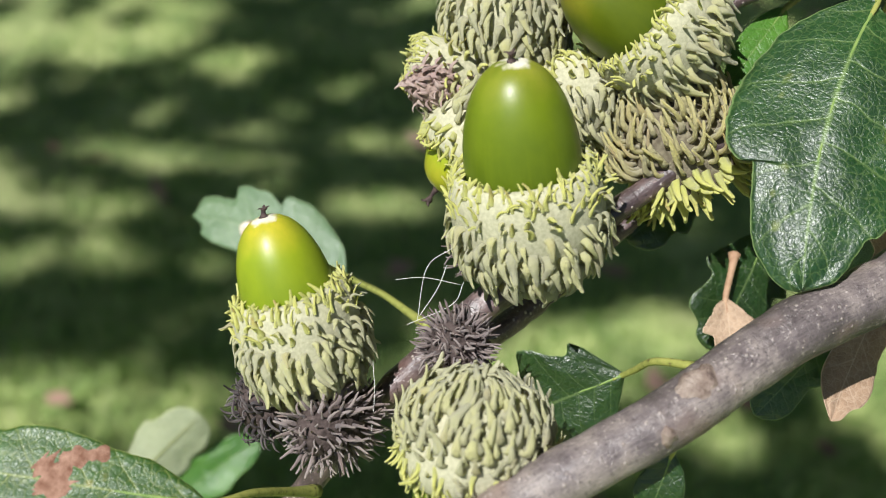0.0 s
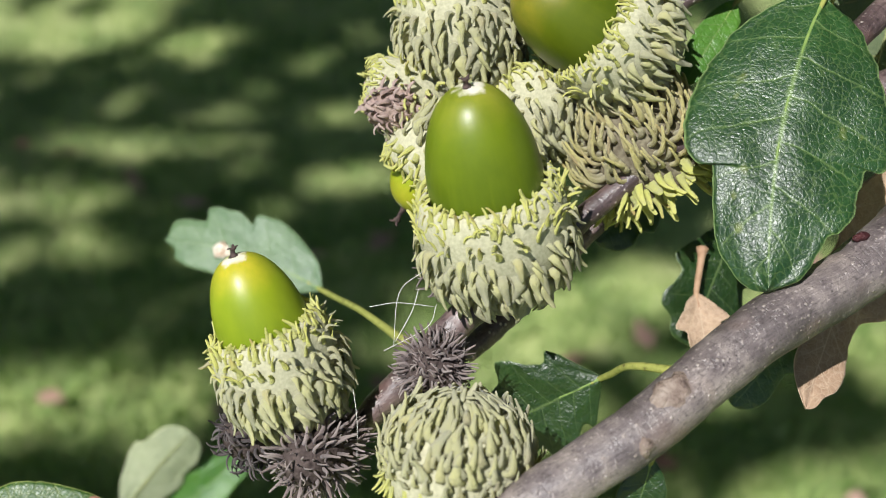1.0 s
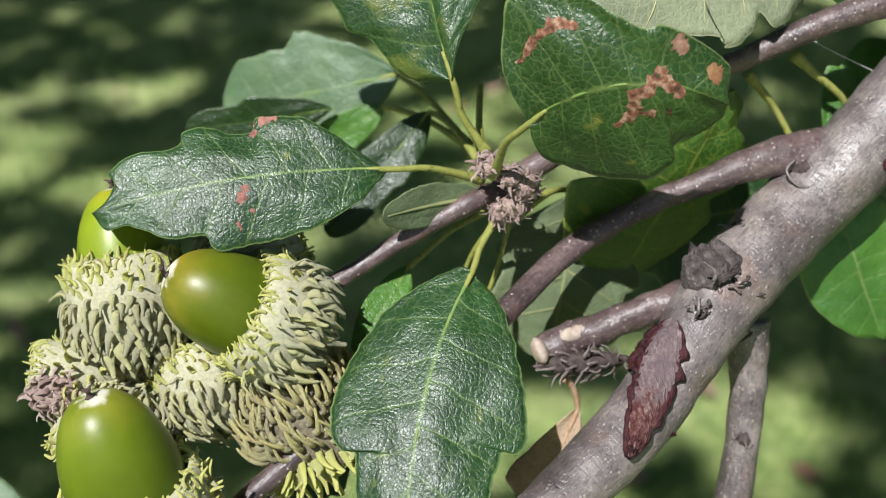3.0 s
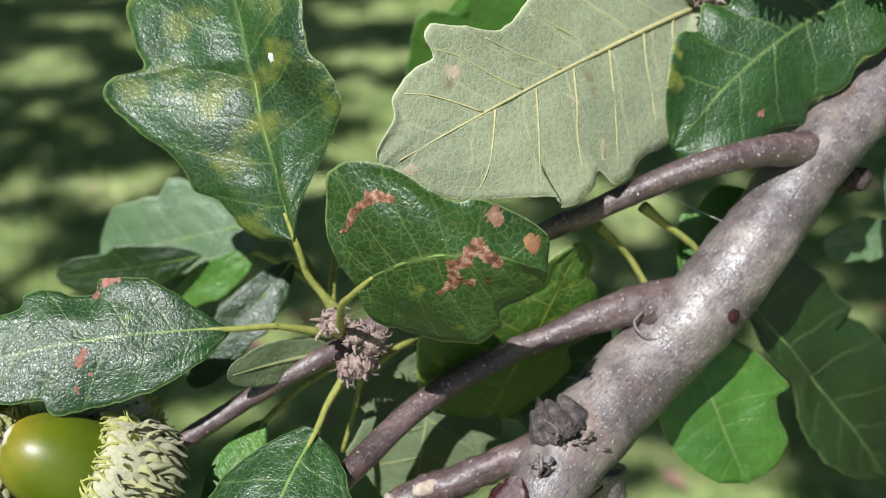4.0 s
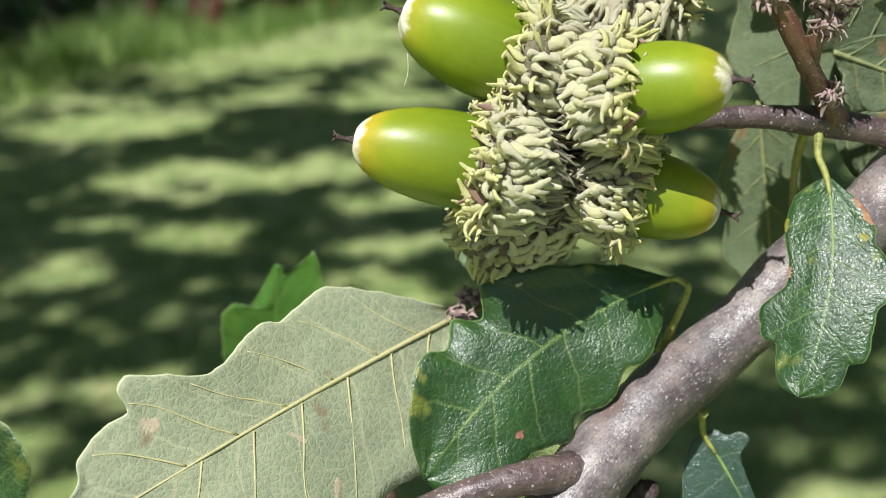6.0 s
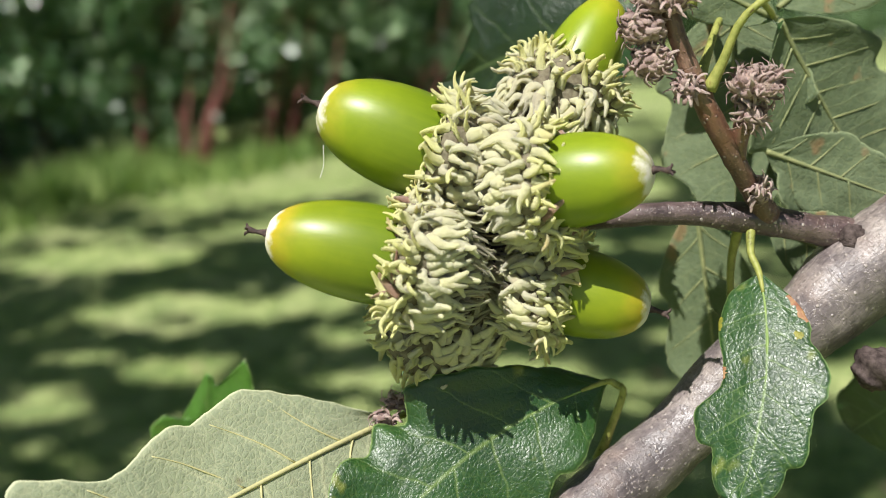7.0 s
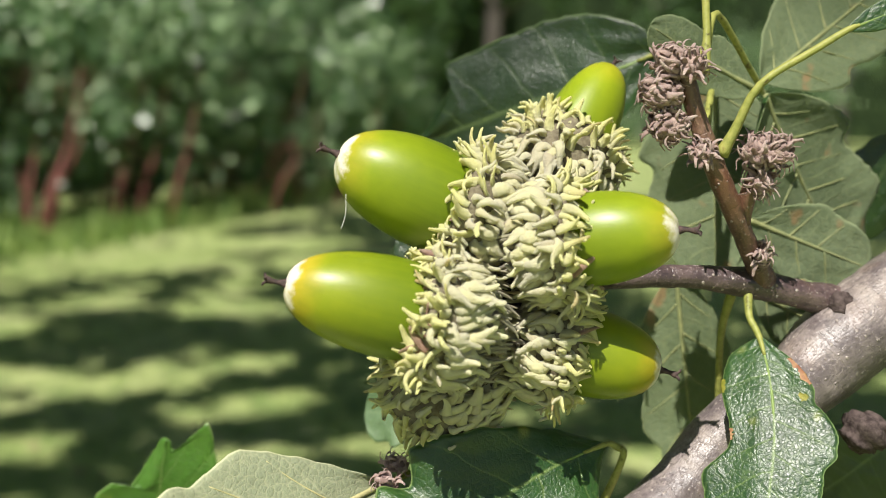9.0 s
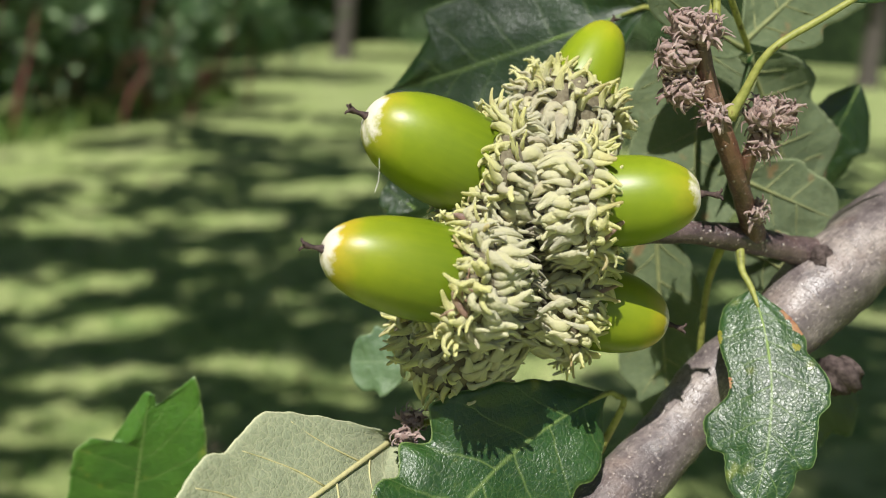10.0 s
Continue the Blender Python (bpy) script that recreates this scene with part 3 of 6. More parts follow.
def acorn(base, tip, cup_r, rim, nut_r, label, nut=True, count=190, length=0.0072, flow="hook", nut_mat=None, seed=1, sets=None, core=None, category="acorn", name="acorn", style=1.0, fangs=False):
    """An acorn from the foot of its cup to the tip of its nut; rim: the cup's height as a share of that."""
    rng = random.Random(seed)
    base, tip = Vector(base), Vector(tip)
    L = (tip - base).length
    h = L * rim
    ob = new(name)
    ob.empty_display_size = 0.004
    ob.matrix_basis = frame_to(base, tip) @ Matrix.Rotation(rng.uniform(0, 6.28), 4, "Z")
    tagged(ob, label, category)
    R = cup_r
    outer = cup_profile(R, h)
    if flow == "combed":
        outer = [(0.0, -0.12 * h), (0.42 * R, -0.08 * h), (0.68 * R, 0.12 * h), (0.86 * R, 0.36 * h), (0.97 * R, 0.64 * h), (1.0 * R, 0.84 * h), (0.95 * R, 0.96 * h), (0.84 * R, h)]
    inner = [(nut_r + 0.0006, h * 0.985), (nut_r + 0.0002, h * 0.8), (nut_r * 0.6, h * 0.45), (0.0, h * 0.38)]
    cup = part("cup", lathe(bmesh.new(), outer + inner, 28, 0.05, seed), core or (CUP_SHADE if flow == "combed" else CUP_CORE), ob, "grey felted cup thick with curled scales" if not core else "")
    sets = sets or (SC_FANG if fangs else SC_MAIN, SC_RIM, SC_LONG, SC_FLAT, SC_INNER, SC_RUST, SC_PETAL)

    def hook(f):
        # upright fringe, felted neck, then claws that arch out and hang over one another
        if f > 0.84:
            return 0.0, 1.0, -0.5, 0.58, 1
        if f > 0.74:
            return 0.2, 1.0, -0.9, 0.62, 1 if rng.random() < 0.7 else 0
        if f > 0.66:
            return 0.8, 0.5, -1.0, 0.75, 0
        return 1.0, 0.5, -1.0, 1.0, 0

    def combed(f):
        # fringe on the nut, arched pale claws, then long strands combed back to the foot
        if f > 0.88:
            return 0.16, 1.0, -0.5, 0.9, 5 if rng.random() < 0.08 else 6
        if f > 0.74:
            return 0.5, 1.0, -0.8, 0.95, rng.choice((6, 3))
        if f > 0.46 + rng.uniform(-0.08, 0.08):
            return 1.1, 0.5, -1.0, 1.2, 3
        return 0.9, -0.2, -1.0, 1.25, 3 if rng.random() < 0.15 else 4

    def shaggy(f):
        if f > 0.8:
            return 0.5, 0.9, -0.8, 0.8, 1
        return 0.9, 0.1, -1.0, 1.1, 2

    set_scales(cup, outer, count, sets, {"hook": hook, "combed": combed, "shaggy": shaggy}[flow], rng, length, loose=2.6 if flow == "combed" else 1.2)
    # short scales crowd the rim and lean on the nut
    set_scales(cup, [(0.95 * R, 0.86 * h), (0.9 * R, 0.96 * h), (0.82 * R, h)], 76 if flow != "combed" else 58, sets, lambda f: (0.05 - 0.35 * f, 1.0, -0.6, 0.7 if flow == "combed" else 0.55, 1 if flow != "combed" else rng.choice((6, 6, 6, 5)) if rng.random() < 0.3 else 6), rng, length)
    if nut:
        nl = L - h * 0.4
        prof = [(0.0, 0.0)]
        for s in (0.012, 0.03, 0.06, 0.1, 0.16, 0.24, 0.33, 0.44, 0.56, 0.7, 0.85, 1.0):
            x = min(s / 0.62, 1.0)
            r = nut_r * (1 - (1 - x) ** 1.95) ** 0.43
            if s > 0.62:
                r = nut_r * (1 - 0.12 * ((s - 0.62) / 0.38) ** 2)
            prof.append((r, -s * nl))
        body = part("nut", lathe(bmesh.new(), prof[::-1], 40, 0.008, seed), nut_mat or NUT, ob, "smooth glossy green nut")
        body.location = (0, 0, L)
        if style:
            bm = bmesh.new()
            k = rng.uniform(-0.0006, 0.0006)
            tube(bm, [(0, 0, -0.0004, 0.0011), (0, 0, 0.0009, 0.0006), (k, 0, 0.0022, 0.0005), (k * 2, 0, 0.0034, 0.0008), (k * 2, 0, 0.0038, 0.0003)], 3, 7, 0.3, 900)
            for a in (0.3, 2.2, 4.4):
                tube(bm, [(k * 2, 0, 0.003, 0.0004), (k * 2 + 0.0009 * math.cos(a), 0.0009 * math.sin(a), 0.0040, 0.0003), (k * 2 + 0.0014 * math.cos(a), 0.0014 * math.sin(a), 0.0040, 0.0002)], 2, 5)
            part("style", bm, STYLE, body, "short dark withered style").scale = (max(style, 1.0),) * 2 + (style,)
    return ob


def old_cup(base, tip, r, label, sets, seed=1, count=130, length=0.0065, core=None, name="old_acorn_cup"):
    """A dead cup: a dome beset with dry bristles that stand out on all sides."""
    rng = random.Random(seed)
    ob = new(name)
    ob.empty_display_size = 0.004
    ob.matrix_basis = frame_to(base, tip)
    tagged(ob, label, "acorn cup")
    h = (Vector(tip) - Vector(base)).length
    prof = [(0.5 * r, -0.3 * h), (0.9 * r, 0.0), (r, 0.3 * h), (0.85 * r, 0.62 * h), (0.5 * r, 0.9 * h), (0.12 * r, h * 0.98), (0.0, h)]
    body = part("cup", lathe(bmesh.new(), [(0.0, -0.32 * h)] + prof, 20, 0.1, seed), core or OLD_CORE, ob)
    set_scales(body, prof, count, (sets,), lambda f: (0.9, 0.1, rng.choice((1.0, -1.0, -1.0)), 1.0 if f < 0.8 else 0.7, 0), rng, length)
    return ob


def withered_bud(base, tip, r, label, seed=1, count=26, length=0.005, sets=None, core=None, parent_name="withered_bud"):
    """A dry bud of crumpled bracts."""
    rng = random.Random(seed)
    ob = new(parent_name)
    ob.empty_display_size = 0.003
    ob.matrix_basis = frame_to(base, tip)
    tagged(ob, label, "bud")
    h = (Vector(tip) - Vector(base)).length
    prof = [(0.35 * r, 0.0), (0.8 * r, 0.25 * h), (r, 0.55 * h), (0.7 * r, 0.85 * h), (0.0, h)]
    body = part("bud_body", lathe(bmesh.new(), [(0.0, -0.1 * h)] + prof, 12, 0.3, seed), core or DRY_CORE, ob)
    set_scales(body, prof, count, (sets or SC_BROWN,), lambda f: (0.6, 0.6, rng.choice((1.0, -1.0)), 1.0, 0), rng, length, "bract")
    return ob


DRY_CORE = plain("dry_bud", [(0.3, (0.26, 0.18, 0.15)), (0.7, (0.52, 0.39, 0.34))], 700, 0.9, 0.7, 0.001)


def smooth_margin(knots, n=160):
    """A rounded line from foot to tip of a leaf through its lobes and notches, evenly stepped; in shares of its length."""
    p = np.array([(0.0, 0.0), *knots, (1.0, 0.0)])
    p = np.vstack([2 * p[0] - p[1], p, 2 * p[-1] - p[-2]])
    out = []
    for k in range(1, len(p) - 2):
        a, b, c, d = p[k - 1 : k + 3]
        for q in np.linspace(0, 1, 12, endpoint=False):
            t1, t2 = (c - a) * 0.42, (d - b) * 0.42
            out.append((2 * q**3 - 3 * q * q + 1) * b + (q**3 - 2 * q * q + q) * t1 + (3 * q * q - 2 * q**3) * c + (q**3 - q * q) * t2)
    out = np.array([*out, p[-2]])
    far = np.r_[0, np.cumsum(np.hypot(*np.diff(out, axis=0).T))]
    at = np.linspace(0, far[-1], n)
    return np.stack([np.interp(at, far, out[:, 0]), np.interp(at, far, out[:, 1])], -1)


def leaf(base, tip, edge, label, other=None, top=None, under=None, show="top", lobes=3.0, depth=0.16, bow=0.05, fold=0.12, ripple=0.05, side=0.0, widest=0.6, stalk=None, attach=None, ribs=0, rib=None, seed=1, name="oak_leaf", phase=0.0, back=0.22, droop=0.0, blunt=0.42, group="oak leaves", margin=None):
    """An oak leaf from its foot to its tip; edge is a point of its margin and gives its width and tilt. show: which
    side looks towards the camera. bow and fold bend it along and across, ripple waves its margin.
    margin: the lobes and notches of its two sides, shaped to fit the camera's view."""
    rng = random.Random(seed)
    B, T, E = Vector(base), Vector(tip), Vector(edge)
    axis = T - B
    L = axis.length
    ax = axis / L
    across = E - B
    across -= ax * across.dot(ax)
    W = across.length
    sd = across / W
    nor = ax.cross(sd)
    if nor.dot(Vector((-0.1, -0.85, 0.5))) < 0:
        nor = -nor
    if show == "under":
        nor = -nor
    sd = nor.cross(ax)
    W0 = W1 = W
    if other is not None:
        o = Vector(other) - B
        q = (o - ax * o.dot(ax)).length
        W0, W1 = (q, W) if across.dot(sd) > 0 else (W, q)
    nu, nv = (120 if margin else 84), 10
    ob = thing(name, label, "leaf", group, B)
    ph = (phase, phase + 0.18)
    ripple_k = (rng.uniform(0, 6), rng.uniform(0, 6))
    rims = [smooth_margin(k) for k in margin] if margin else None

    def width(u, s):
        x = u ** (math.log(0.5) / math.log(widest))
        w = math.sin(math.pi * min(max(x, 0.0), 1.0)) ** blunt
        w *= min(1.0, (u / 0.16)) ** 0.35 if u < 0.16 else 1.0
        env = min(1.0, u / 0.25) * min(1.0, (1.02 - u) / 0.12)
        # each lobe swells slowly towards the tip and ends in a short notch
        q = (lobes * u + ph[s] + 0.78 + 0.08 * noise.noise(Vector((u * 3, s * 5.0, seed + 9)))) % 1.0
        c = math.sin(math.pi * (q / 0.78 - 0.5)) if q < 0.78 else math.cos(math.pi * (q - 0.78) / 0.22)
        ragged = 0.05 * noise.noise(Vector((u * 9, s * 7.0, seed))) + 0.03 * noise.noise(Vector((u * 30, s * 7.0, seed)))
        return (W0 if s == 0 else W1) * w * (1 + depth * env * (c - 0.45)) * (1 + ragged)

    def reach(u, s):
        """How far along the leaf, and how far out, the margin lies that row u runs to."""
        if not rims:
            w = width(u, s)
            return u + w * back * (1 - u) / L, w
        way, k = rims[s], u * (len(rims[s]) - 1)
        i = min(int(k), len(way) - 2)
        p = way[i] + (way[i + 1] - way[i]) * (k - i)
        ragged = 0.008 * noise.noise(Vector((u * 22, s * 7.0, seed))) + 0.003 * noise.noise(Vector((u * 60, s * 7.0, seed)))
        return p[0], max(p[1] + ragged * min(1.0, p[1] * 8), 0.0) * L

    def mid(u):
        h = min(max(u, 0.0), 1.0)
        return ax * (L * u) + nor * (bow * L * 4 * h * (1 - h)) + sd * (side * L * 4 * h * (1 - h)) - nor * (droop * L * u**3)

    def point(u, v, lift):
        s = 0 if v < 0 else 1
        far, w = reach(u, s)
        a = abs(v)
        wave = ripple * W * a**1.6 * math.sin(u * 11 + ripple_k[s]) + 0.05 * W * noise.noise(Vector((u * 4, v * 2, seed * 1.7))) + 0.02 * W * noise.noise(Vector((u * 11, v * 5, seed * 1.7)))
        return mid(u + (far - u) * a) + sd * (v * w) + nor * (fold * (w * a**1.25 - (0.55 * w if margin else 0.0)) + wave + lift - 0.05 * W * a * a)

    bm = bmesh.new()
    uvl = bm.loops.layers.uv.new("UVMap")
    thick = 0.00034
    sheets = []
    us = [k / nu for k in range(nu + 1)]
    vs = [math.copysign(abs(k / nv) ** 0.85, k) for k in range(-nv, nv + 1)]
    for lift in (thick / 2, -thick / 2):
        sheets.append([[bm.verts.new(point(min(u + 0.0005, 0.9995), v, lift * (0.4 if abs(v) > 0.99 else 1.0))) for v in vs] for u in us])
    for which, g in enumerate(sheets):
        for i in range(nu):
            for j in range(2 * nv):
                quad = [(i, j), (i + 1, j), (i + 1, j + 1), (i, j + 1)]
                if which == 0:
                    quad = quad[::-1]
                f = bm.faces.new([g[a][b] for a, b in quad])
                f.material_index = which
                for lp, (a, b) in zip(f.loops, quad):
                    lp[uvl].uv = (us[a], vs[b])
    a, b = sheets
    rim = [(i, 0) for i in range(nu + 1)] + [(nu, j) for j in range(1, 2 * nv + 1)] + [(i, 2 * nv) for i in range(nu - 1, -1, -1)] + [(0, j) for j in range(2 * nv - 1, 0, -1)]
    for p, q in zip(rim, rim[1:] + rim[:1]):
        f = bm.faces.new((a[p[0]][p[1]], a[q[0]][q[1]], b[q[0]][q[1]], b[p[0]][p[1]]))
        f.material_index = 1
        for lp, (i, j) in zip(f.loops, (p, q, q, p)):
            lp[uvl].uv = (us[i], vs[j])
    bmesh.ops.recalc_face_normals(bm, faces=bm.faces)
    top, under = top or LEAF_TOP, under or LEAF_UNDER
    blade = part("blade", bm, (top, under), ob)
    # midrib, proud of the under side
    sgn = -1.0
    rib = rib or (RIB_PALE if show == "under" else RIB_GREEN)
    rows = [(*(point(u, 0.0, sgn * 0.0002)), (0.00062 * (1 - u) + 0.00012) * (1.0 if show == "under" else 0.72)) for u in (0.0, 0.12, 0.25, 0.4, 0.55, 0.7, 0.84, 0.95)]
    part("midrib", tube(bmesh.new(), rows, 4, 7), rib, ob)
    for k in range(ribs):
        for s in (-1, 1):
            u0 = 0.1 + 0.72 * (k + (0.25 if s > 0 else 0.0)) / ribs
            pts = []
            for q in (0.02, 0.3, 0.6, 0.86):
                p = point(min(u0 + 0.13 * q, 0.97), s * q, -thick * 0.5 if show == "under" else thick * 0.2)
                pts.append((*p, 0.00020 * (1 - q) + 0.00009))
            part("vein", tube(bmesh.new(), pts, 4, 5), rib, ob)
    if attach is not None:
        A = Vector(attach) - B
        bend = Vector(stalk) - B if stalk is not None else (A * 0.5 + Vector((0, 0, 0.0015)))
        rows = [(*(A * 1.0), 0.0016), (*(A.lerp(bend, 0.35)), 0.0011), (*bend, 0.00085), (*(bend * 0.35), 0.0008), (*mid(0.02), 0.0007), (*mid(0.1), 0.0004)]
        part("petiole", tube(bmesh.new(), rows, 4, 8, 0.06, 500), PETIOLE if rib is not RIB_DRY else RIB_DRY, ob, "thin yellow-green stalk")
    return ob


LENTICEL = plain("lenticel", [(0.3, (0.25, 0.2, 0.18)), (0.7, (0.42, 0.36, 0.32))], 900, 0.85)
dot_bm = bmesh.new()
bmesh.ops.create_icosphere(dot_bm, subdivisions=1, radius=1.0)
DOT = mesh_of("lenticel", dot_bm, LENTICEL)


def limb(name, pts, label, material, category, sides=16, rough=0.08, n=10, freq=120, seed=0.0, dots=0, span=1.0):
    """A branch along rows of (point, radius), with raised pale lenticels on the first share span of it."""
    rows = [(*p, r) for p, r in pts]
    ob = new(name, mesh_of(name, tube(bmesh.new(), rows, n, sides, rough, freq, seed=seed), material))
    rng = random.Random(int(seed * 10) + dots)
    line = spline(rows, 12)
    for _ in range(dots):
        k = rng.randrange(1, int((len(line) - 2) * span))
        c, r = Vector(line[k][:3]), line[k][3]
        ahead = (Vector(line[k + 1][:3]) - c).normalized()
        out = Vector((rng.uniform(-1, 1), rng.uniform(-1.4, 0.3), rng.uniform(-1, 1)))
        out = (out - ahead * out.dot(ahead)).normalized()
        wide = rng.uniform(0.00012, 0.00028)
        m = Matrix((ahead * wide * rng.uniform(0.8, 1.8), out.cross(ahead) * wide, out * wide * 0.3)).transposed().to_4x4()
        m.translation = c + out * r
        dot = new("lenticel", DOT)
        dot.parent = ob
        dot.matrix_basis = m
    return tagged(ob, label, category)


# ---- ground and distance ----
def ground_material():
    m = Mat("grass_ground", 0.9, 0.15)
    n1, n2, n3 = m.noise(1.3, 4), m.noise(14, 4), m.noise(120, 3)
    col = m.ramp(n2, [(0.3, (0.20, 0.28, 0.09)), (0.55, (0.40, 0.47, 0.17)), (0.78, (0.53, 0.56, 0.27))])
    col = m.mix(m.ramp(n1, [(0.42, 0.0), (0.66, 0.7)]), col, (0.50, 0.52, 0.26))
    col = m.mix(m.ramp(m.noise(5.5, 3), [(0.44, 0.0), (0.6, 0.65)]), col, (0.12, 0.19, 0.06))
    col = m.mix(m.math("MULTIPLY", m.ramp(n3, [(0.4, 0.0), (0.7, 1.0)]), 0.5), col, (0.05, 0.08, 0.02))
    m.colour(col)
    m.bump(n2, 0.6, 0.03)
    m.bump(n3, 0.6, 0.01)
    return m.m


bm = bmesh.new()
R_IN = [0, 2, 4, 7, 11, 16, 24, 40, 80, 200, 600, 2500]
rings = []
for r in R_IN:
    if r == 0:
        rings.append([bm.verts.new((0, 6, 0))])
        continue
    rings.append([bm.verts.new((r * math.cos(2 * math.pi * k / 48), 6 + r * math.sin(2 * math.pi * k / 48), 0.05 * noise.noise(Vector((r * 0.6, k * 0.8, 0))) if r < 100 else 0.0)) for k in range(48)])
for a, b in zip(rings, rings[1:]):
    for k in range(48):
        q = (k + 1) % 48
        bm.faces.new((a[0], b[k], b[q]) if len(a) == 1 else (a[k], b[k], b[q], a[q]))
ground = new("ground", mesh_of("ground", bm, ground_material()))
tagged(ground, "mown lawn with dry patches in dappled shade", "lawn", kind="structure")


def blades_mesh(name, rows, material):
    """Many small pointed leaves as one mesh; rows of (centre, along, across)."""
    co, faces = [], []
    for c, al, ac in rows:
        k = len(co)
        co += [c - al * 0.5, c - al * 0.1 + ac * 0.5, c + al * 0.5, c - al * 0.1 - ac * 0.5]
        faces.append((k, k + 1, k + 2, k + 3))
    me = bpy.data.meshes.new(name)
    me.from_pydata([tuple(v) for v in co], [], faces)
    me.materials.append(material)
    return me


def foliage_material(name, dark, light, thin, trans=0.35, rough=0.45, glints=False):
    m = Mat(name, rough, 0.4 if rough > 0.3 else 0.7)
    r = m.island()
    # few pale leaves among dark ones: sun glints and shaded gaps put into colour
    m.colour(m.ramp(r, [(0.0, dark), (0.6, tuple((p * 9 + q) / 10 for p, q in zip(dark, light))), (0.78, tuple((p * 3 + q) / 4 for p, q in zip(dark, light))), (0.87, light)]) if glints else m.mix(r, dark, light))
    m.translucent(thin, trans)
    return m.m


rng = random.Random(7)
GRASS = foliage_material("grass_blade", (0.13, 0.26, 0.06), (0.58, 0.67, 0.27), (0.34, 0.48, 0.07), 0.33, 0.5)
rows = []
for k in range(42000):
    d = 1.0 + 9.0 * rng.random() ** 1.6
    a = rng.uniform(-0.55, 0.75)
    c = Vector((d * math.sin(a), d * math.cos(a), 0.0))
    hgt = rng.uniform(0.02, 0.055)
    if noise.noise(c * 2.2) < -0.25:
        hgt *= 0.5
    up = Vector((rng.uniform(-0.6, 0.6), rng.uniform(-0.6, 0.6), 1)).normalized() * hgt
    ac = Vector((rng.uniform(-1, 1), rng.uniform(-1, 1), 0)).normalized() * rng.uniform(0.004, 0.008)
    rows.append((c + up * 0.5 + Vector((0, 0, 0.01)), up, ac))
grass = new("grass", blades_mesh("grass", rows, GRASS))
tagged(grass, "short mown grass blades over the lawn", "grass", kind="stuff")

FALLEN = foliage_material("fallen_leaf", (0.2, 0.1, 0.06), (0.5, 0.33, 0.26), (0.4, 0.2, 0.1), 0.1, 0.7)
rows = []
for k in range(120):
    d = 1.1 + 8.5 * rng.random() ** 1.3
    a = rng.uniform(-0.5, 0.7)
    al = Vector((rng.uniform(-1, 1), rng.uniform(-1, 1), rng.uniform(-0.2, 0.2))).normalized()
    rows.append((Vector((d * math.sin(a), d * math.cos(a), 0.05)), al * rng.uniform(0.05, 0.09), al.cross(Vector((0, 0, 1))) * rng.uniform(0.03, 0.05)))
fallen = new("fallen_leaves", blades_mesh("fallen_leaves", rows, FALLEN))
tagged(fallen, "scattered dry pinkish-brown leaves lying on the lawn", "fallen leaves", kind="stuff")

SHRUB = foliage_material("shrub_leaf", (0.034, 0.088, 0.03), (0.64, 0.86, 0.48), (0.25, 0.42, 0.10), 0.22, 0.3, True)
# lighter copy of SHRUB: sunlight on the left shrubs put into its colour
SHRUB_LIT = foliage_material("shrub_leaf_sunlit", (0.055, 0.14, 0.045), (0.74, 0.93, 0.6), (0.3, 0.48, 0.12), 0.22, 0.3, True)
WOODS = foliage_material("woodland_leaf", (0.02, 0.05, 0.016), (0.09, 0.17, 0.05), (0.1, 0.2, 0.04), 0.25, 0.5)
RED_STEM = plain("red_stem", [(0.3, (0.10, 0.032, 0.026)), (0.7, (0.27, 0.10, 0.08))], 20, 0.7)
TRUNK = plain("tree_bark", [(0.3, (0.045, 0.038, 0.032)), (0.7, (0.125, 0.11, 0.095))], 9, 0.9, 0.8, 0.02)


def crown_rows(rng, centre, size, count, leaf_size, clumps):
    """Leaves in clumps inside an uneven ellipsoid."""
    out = []
    hubs = []
    for _ in range(clumps):
        while True:
            v = Vector((rng.uniform(-1, 1), rng.uniform(-1, 1), rng.uniform(-1, 1)))
            if 0.25 < v.length < 1:
                break
        hubs.append((v, rng.uniform(0.16, 0.34)))
    for _ in range(count):
        hub, rad = rng.choice(hubs)
        v = hub + Vector((rng.gauss(0, 1), rng.gauss(0, 1), rng.gauss(0, 1))) * rad * 0.5
        c = Vector((v.x * size[0], v.y * size[1], v.z * size[2])) + centre
        # blades hang at all angles, turned mostly to face the camera
        al = Vector((rng.uniform(-1, 1), rng.uniform(-1, 1), rng.uniform(-1.4, 0.4))).normalized()
        ac = al.cross(Vector((rng.uniform(-1, 1), rng.uniform(-1.4, 0.6), rng.uniform(-0.4, 1)))).normalized()
        s = leaf_size * rng.uniform(0.6, 1.3)
        out.append((c, al * s, ac * s * 0.5))
    return out


